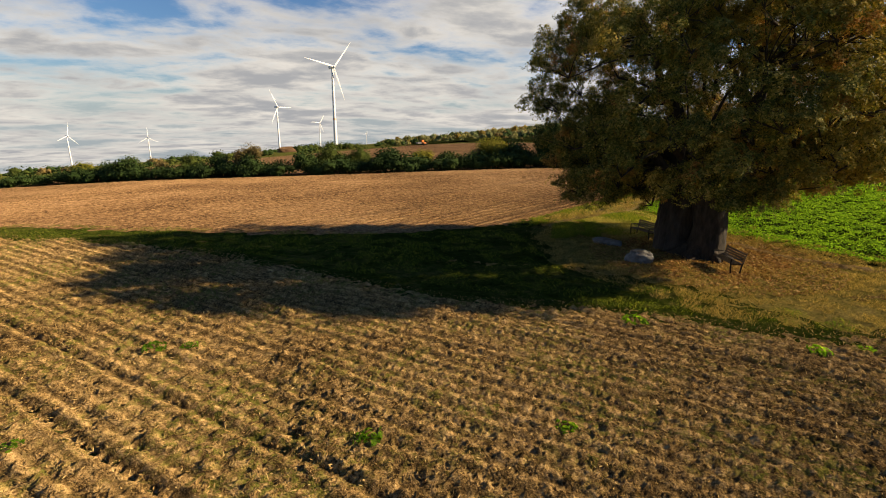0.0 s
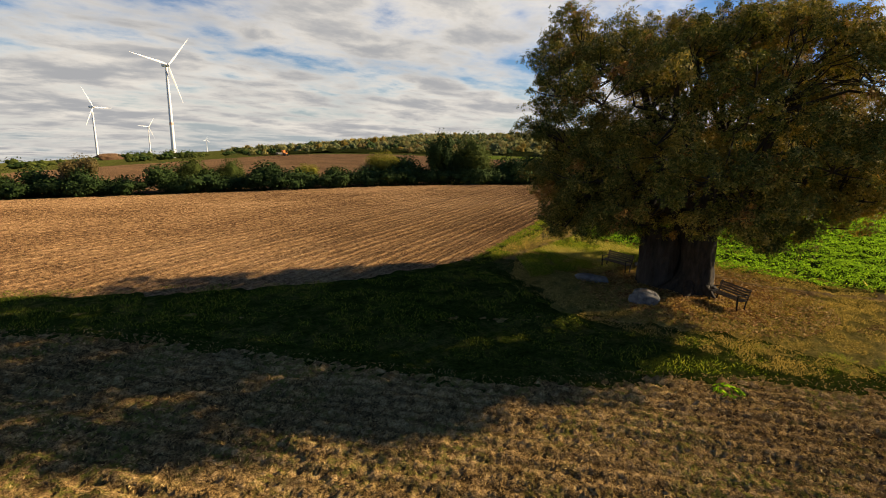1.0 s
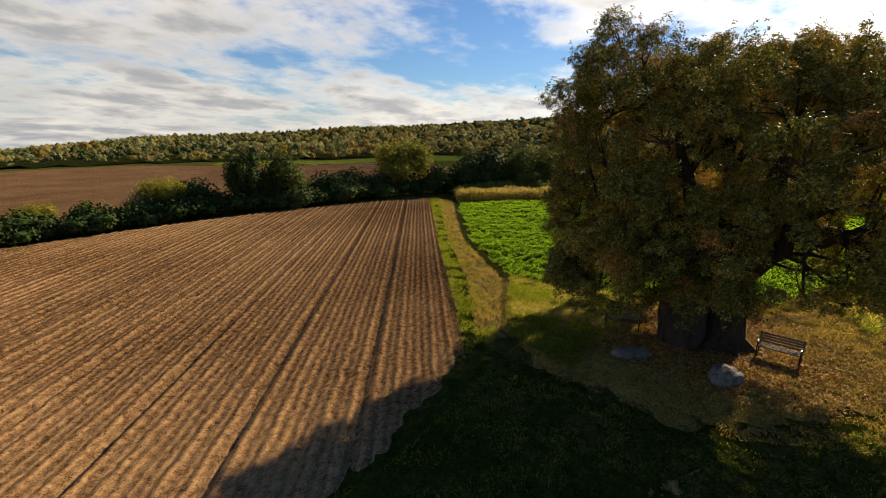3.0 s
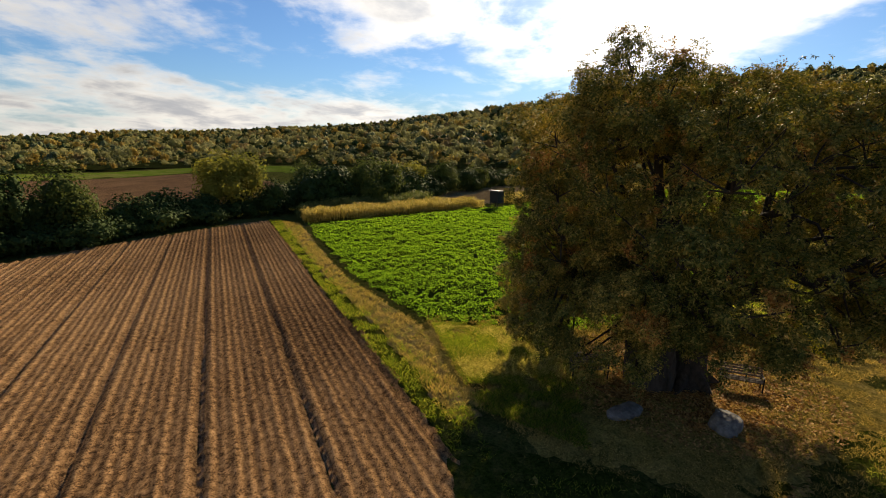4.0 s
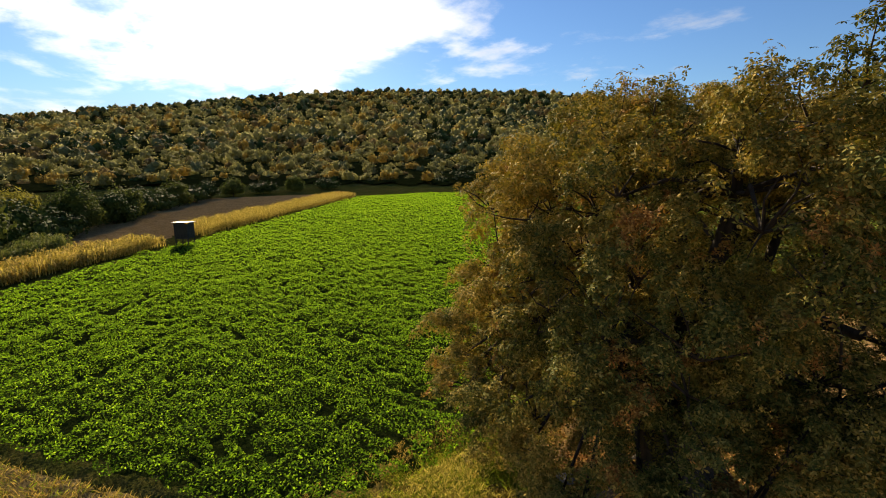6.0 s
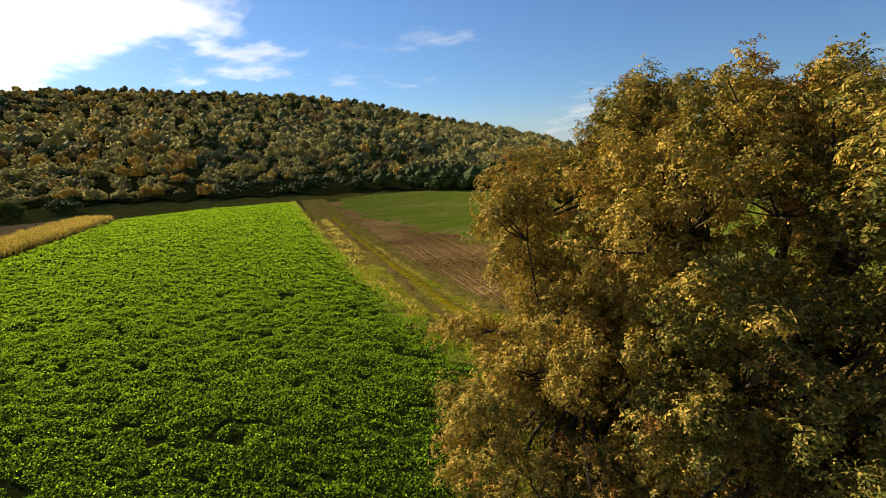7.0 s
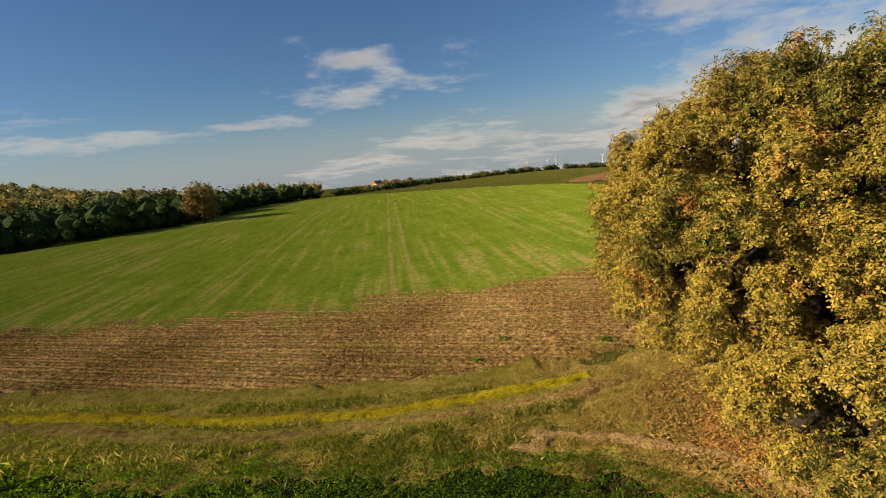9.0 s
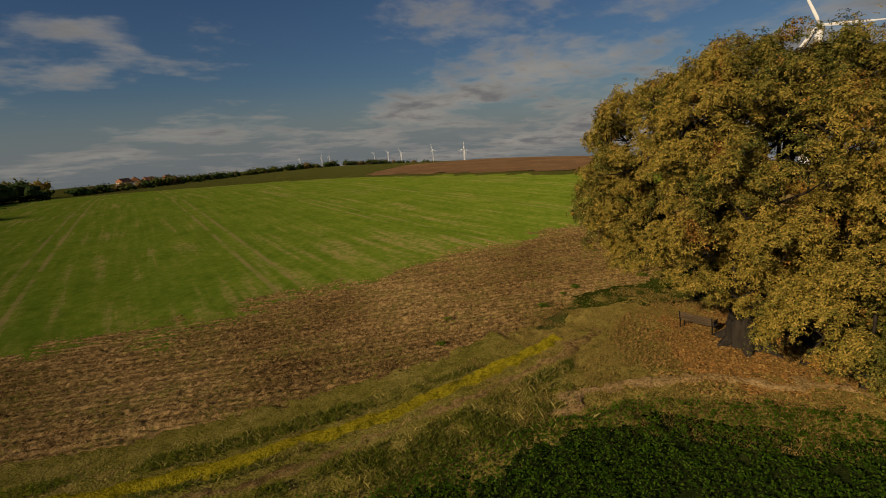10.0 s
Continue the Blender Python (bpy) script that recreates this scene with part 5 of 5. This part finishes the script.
def tractor():
    """Small orange tractor with a pale trailer, far off in the brown field."""
    x, y = 65.4, 205.0
    ob = thing("tractor", "orange tractor with a pale trailer in the bare field", "tractor", (x, y, float(terrain(x, y)) + 0.1), 20)
    bm = bmesh.new()
    box(bm, 0.85, 0, 0.85, 1.5, 0.62, 0.55)
    box(bm, -0.2, 0, 0.75, 1.1, 0.9, 0.45)
    part("body", bm, M["orange_paint"], ob, bevel=0.06)
    bm = bmesh.new()
    box(bm, -0.35, 0, 1.55, 1.05, 1.1, 1.2)
    box(bm, -0.35, 0, 2.2, 1.2, 1.25, 0.1)
    part("cab", bm, M["orange_paint"], ob, bevel=0.05)
    for px, r, w in ((-0.5, 0.66, 0.36), (1.15, 0.42, 0.26)):
        for side in (-1, 1):
            v, f = tube([(px, side * 0.72 - w / 2, r), (px, side * 0.72 - w / 2 + 0.03, r), (px, side * 0.72 + w / 2 - 0.03, r), (px, side * 0.72 + w / 2, r)], [r * 0.6, r, r, r * 0.6], 16)
            mesh_part("wheel", raw_mesh("wheel", v, f, M["iron"], True), ob, "dark rubber wheel")
    bm = bmesh.new()
    box(bm, -2.5, 0, 0.95, 2.2, 1.3, 0.7)
    box(bm, -1.25, 0, 0.6, 0.7, 0.1, 0.1)
    part("trailer", bm, M["stone"], ob, "pale trailer", bevel=0.04)
    return ob


M["orange_paint"] = plain_material("orange_paint", (0.60, 0.16, 0.03), (0.75, 0.24, 0.05), 2.0, 0.45, 0.05)
tractor()


def hut():
    """Raised hide of dark boards with a pale sheet roof at the edge of the crop."""
    x, y = 76.2, 18.3
    ob = thing("hunting_hide", "dark boarded hunting hide with a pale sheet roof beside the maize", "hide", (x, y, float(terrain(x, y))), -42)
    q, low = 0.78, 1.05
    for sx in (-1, 1):
        for k in range(8):
            bm = bmesh.new()
            gap = 0.5 if 2 < k < 6 and sx > 0 else 0
            box(bm, sx * q, -0.70 + k * 0.20, low + 0.92 - gap / 2, 0.035, 0.19, 1.8 - gap)
            part("side_board", bm, M["hut_wood"], ob)
    for sy in (-1, 1):
        for k in range(8):
            bm = bmesh.new()
            box(bm, -0.70 + k * 0.20, sy * (q + 0.04), low + 0.90, 0.19, 0.035, 1.75)
            part("front_board", bm, M["hut_wood"], ob)
    bm = bmesh.new()
    box(bm, 0, 0, low - 0.03, 1.7, 1.7, 0.07)
    part("platform", bm, M["hut_wood"], ob)
    bm = bmesh.new()
    box(bm, 0, 0, low + 1.90, 2.0, 2.0, 0.06, (0, 4, 0))
    part("roof", bm, M["hut_roof"], ob, "pale sheet roof")
    for sx in (-1, 1):
        for sy in (-1, 1):
            bm = bmesh.new()
            box(bm, sx * 0.74, sy * 0.74, 0.45, 0.1, 0.1, 1.2)
            part("post", bm, M["hut_wood"], ob)


hut()


def blade_mesh(length):
    bm = bmesh.new()
    rows = []
    for k in range(9):
        s = k / 8
        z = length * s
        w = (0.9 + 1.5 * min(1, s * 6)) * (1 - s) ** 0.8 + 0.15
        t = 0.5 * (1 - s) + 0.06
        rows.append([bm.verts.new(p) for p in ((-0.3 * w, 0, z), (0, -t / 2, z), (0.7 * w, 0.1 * w, z), (0, t / 2, z))])
    for a, b in zip(rows, rows[1:]):
        for j in range(4):
            bm.faces.new((a[j], a[(j + 1) % 4], b[(j + 1) % 4], b[j]))
    bm.faces.new(rows[-1])
    return bm


def turbine():
    """Hub at 100 m; made once, copied and scaled."""
    ob = thing("wind_turbine", "white three-bladed wind turbine standing in the fields", "wind turbine", group="wind turbines")
    bm = bmesh.new()
    n = 20
    rings = []
    for h, r in ((-8, 2.5), (0, 2.4), (30, 2.1), (60, 1.75), (98.2, 1.3)):
        rings.append([bm.verts.new((r * math.cos(k / n * math.tau), r * math.sin(k / n * math.tau), h)) for k in range(n)])
    for a, b in zip(rings, rings[1:]):
        for j in range(n):
            bm.faces.new((a[j], a[(j + 1) % n], b[(j + 1) % n], b[j])).smooth = True
    part("tower", bm, M["white_paint"], ob)
    bm = bmesh.new()
    box(bm, 0, 2.0, 100, 3.4, 9.0, 3.6)
    nac = part("nacelle", bm, M["white_paint"], ob, bevel=0.6)
    bm = bmesh.new()
    bmesh.ops.create_uvsphere(bm, u_segments=16, v_segments=10, radius=1.7, matrix=Matrix.Translation((0, -3.6, 100)) @ Matrix.Diagonal((1, 1.5, 1, 1)))
    part("hub", bm, M["white_paint"], ob)
    for k in range(3):
        blade = part("blade", blade_mesh(42.0), M["white_paint"], ob)
        blade.matrix_local = pose(0, -3.9, 100, 0, 120 * k, 0)
    return ob


first = turbine()
# place, foot, size, heading and turn of the rotor
TURBINES = [(55, 395, -16.1, 0.618, 25, 40), (24, 699, -37.3, 0.594, 40, -30), (-223, 727, -56.7, 0.406, 60, 10), (-201, 1082, -77.3, 0.469, 20, 0),
            (113, 993, -49.4, 0.496, 30, 35), (306, 1467, -65.4, 0.339, 30, 10), (-256, 59, -17.9, 0.638, 75, 95)]
for j in range(9):
    TURBINES.append((-2090 - 60 * j + 190 * (j % 3 == 2), -2100 + 118 * j + 60 * (j % 2), -140 - 7.0 * j, 0.6 + 0.06 * j, 70, 17 * j))
for k, (x, y, z, size, turn, spin) in enumerate(TURBINES):
    ob = first if k == 0 else copy_thing(first, Matrix())
    ob.matrix_world = pose(x, y, z, 0, 0, turn) @ Matrix.Scale(size, 4)
    if k == 6:
        [c for c in ob.children if c.name.startswith("tower")][0].matrix_local = Matrix.Diagonal((2.0, 2.0, 1.0, 1.0))
    for j, c in enumerate([c for c in ob.children if c.name.startswith("blade")]):
        c.matrix_local = pose(0, -3.9, 100, 0, 120 * j + spin, 0)


def farmhouse(x, y, turn, w, d, h):
    ob = thing("farmhouse", "distant pale farmhouse with an orange tiled roof", "house", (x, y, float(terrain(x, y)) - 0.5), turn, "distant farmhouses")
    bm = bmesh.new()
    box(bm, 0, 0, h / 2, w, d, h)
    part("wall", bm, M["house_wall"], ob)
    bm = bmesh.new()
    e = [bm.verts.new(p) for p in ((-w * 0.54, -d * 0.58, h), (w * 0.54, -d * 0.58, h), (w * 0.54, d * 0.58, h), (-w * 0.54, d * 0.58, h), (-w * 0.54, 0, h + d * 0.45), (w * 0.54, 0, h + d * 0.45))]
    for f in ((0, 1, 5, 4), (2, 3, 4, 5), (0, 4, 3), (1, 2, 5), (3, 2, 1, 0)):
        bm.faces.new([e[i] for i in f])
    part("roof", bm, M["house_roof"], ob, "orange tiled roof")
    for k in range(3):
        for s in (-1, 1):
            bm = bmesh.new()
            box(bm, (k - 1) * w * 0.3, s * d * 0.505, h * 0.5, w * 0.12, 0.12, h * 0.3)
            part("window", bm, M["iron"], ob)


M["house_wall"] = plain_material("pale_render", (0.55, 0.5, 0.44), (0.68, 0.63, 0.56), 0.6, 0.85, 0.1)
M["house_roof"] = plain_material("orange_roof_tiles", (0.30, 0.12, 0.06), (0.42, 0.19, 0.09), 1.5, 0.8, 0.3)
HOUSES = ((-250, -533, 20, 13, 9, 5), (-268, -545, 60, 16, 10, 5.5), (-285, -548, 10, 12, 9, 4.5), (-300, -536, 40, 14, 9, 5))
for x, y, turn, w, d, h in HOUSES:
    farmhouse(x, y, turn, w, d, h)

# a ring painted on the tower of the nearest turbine, and a heap of soil by another
bm = bmesh.new()
ring = [[bm.verts.new((r * math.cos(k / 24 * math.tau), r * math.sin(k / 24 * math.tau), h)) for k in range(24)] for h, r in ((36.0, 2.10), (39.0, 2.07))]
for k in range(24):
    bm.faces.new((ring[0][k], ring[0][(k + 1) % 24], ring[1][(k + 1) % 24], ring[1][k]))
part("painted_ring", bm, M["red_paint"], first, "faded orange painted ring")
heap = boulder(7, 14, 8, 4.5, "long heap of bare brown soil beside a wind turbine")
heap.name = "soil_heap"
heap.data.materials[0] = M["brown_far"]
tagged(heap, category="soil heap", group="earthworks")
heap.matrix_world = pose(30, 600, float(terrain(30, 600)) + 1.5, 0, 0, 10)
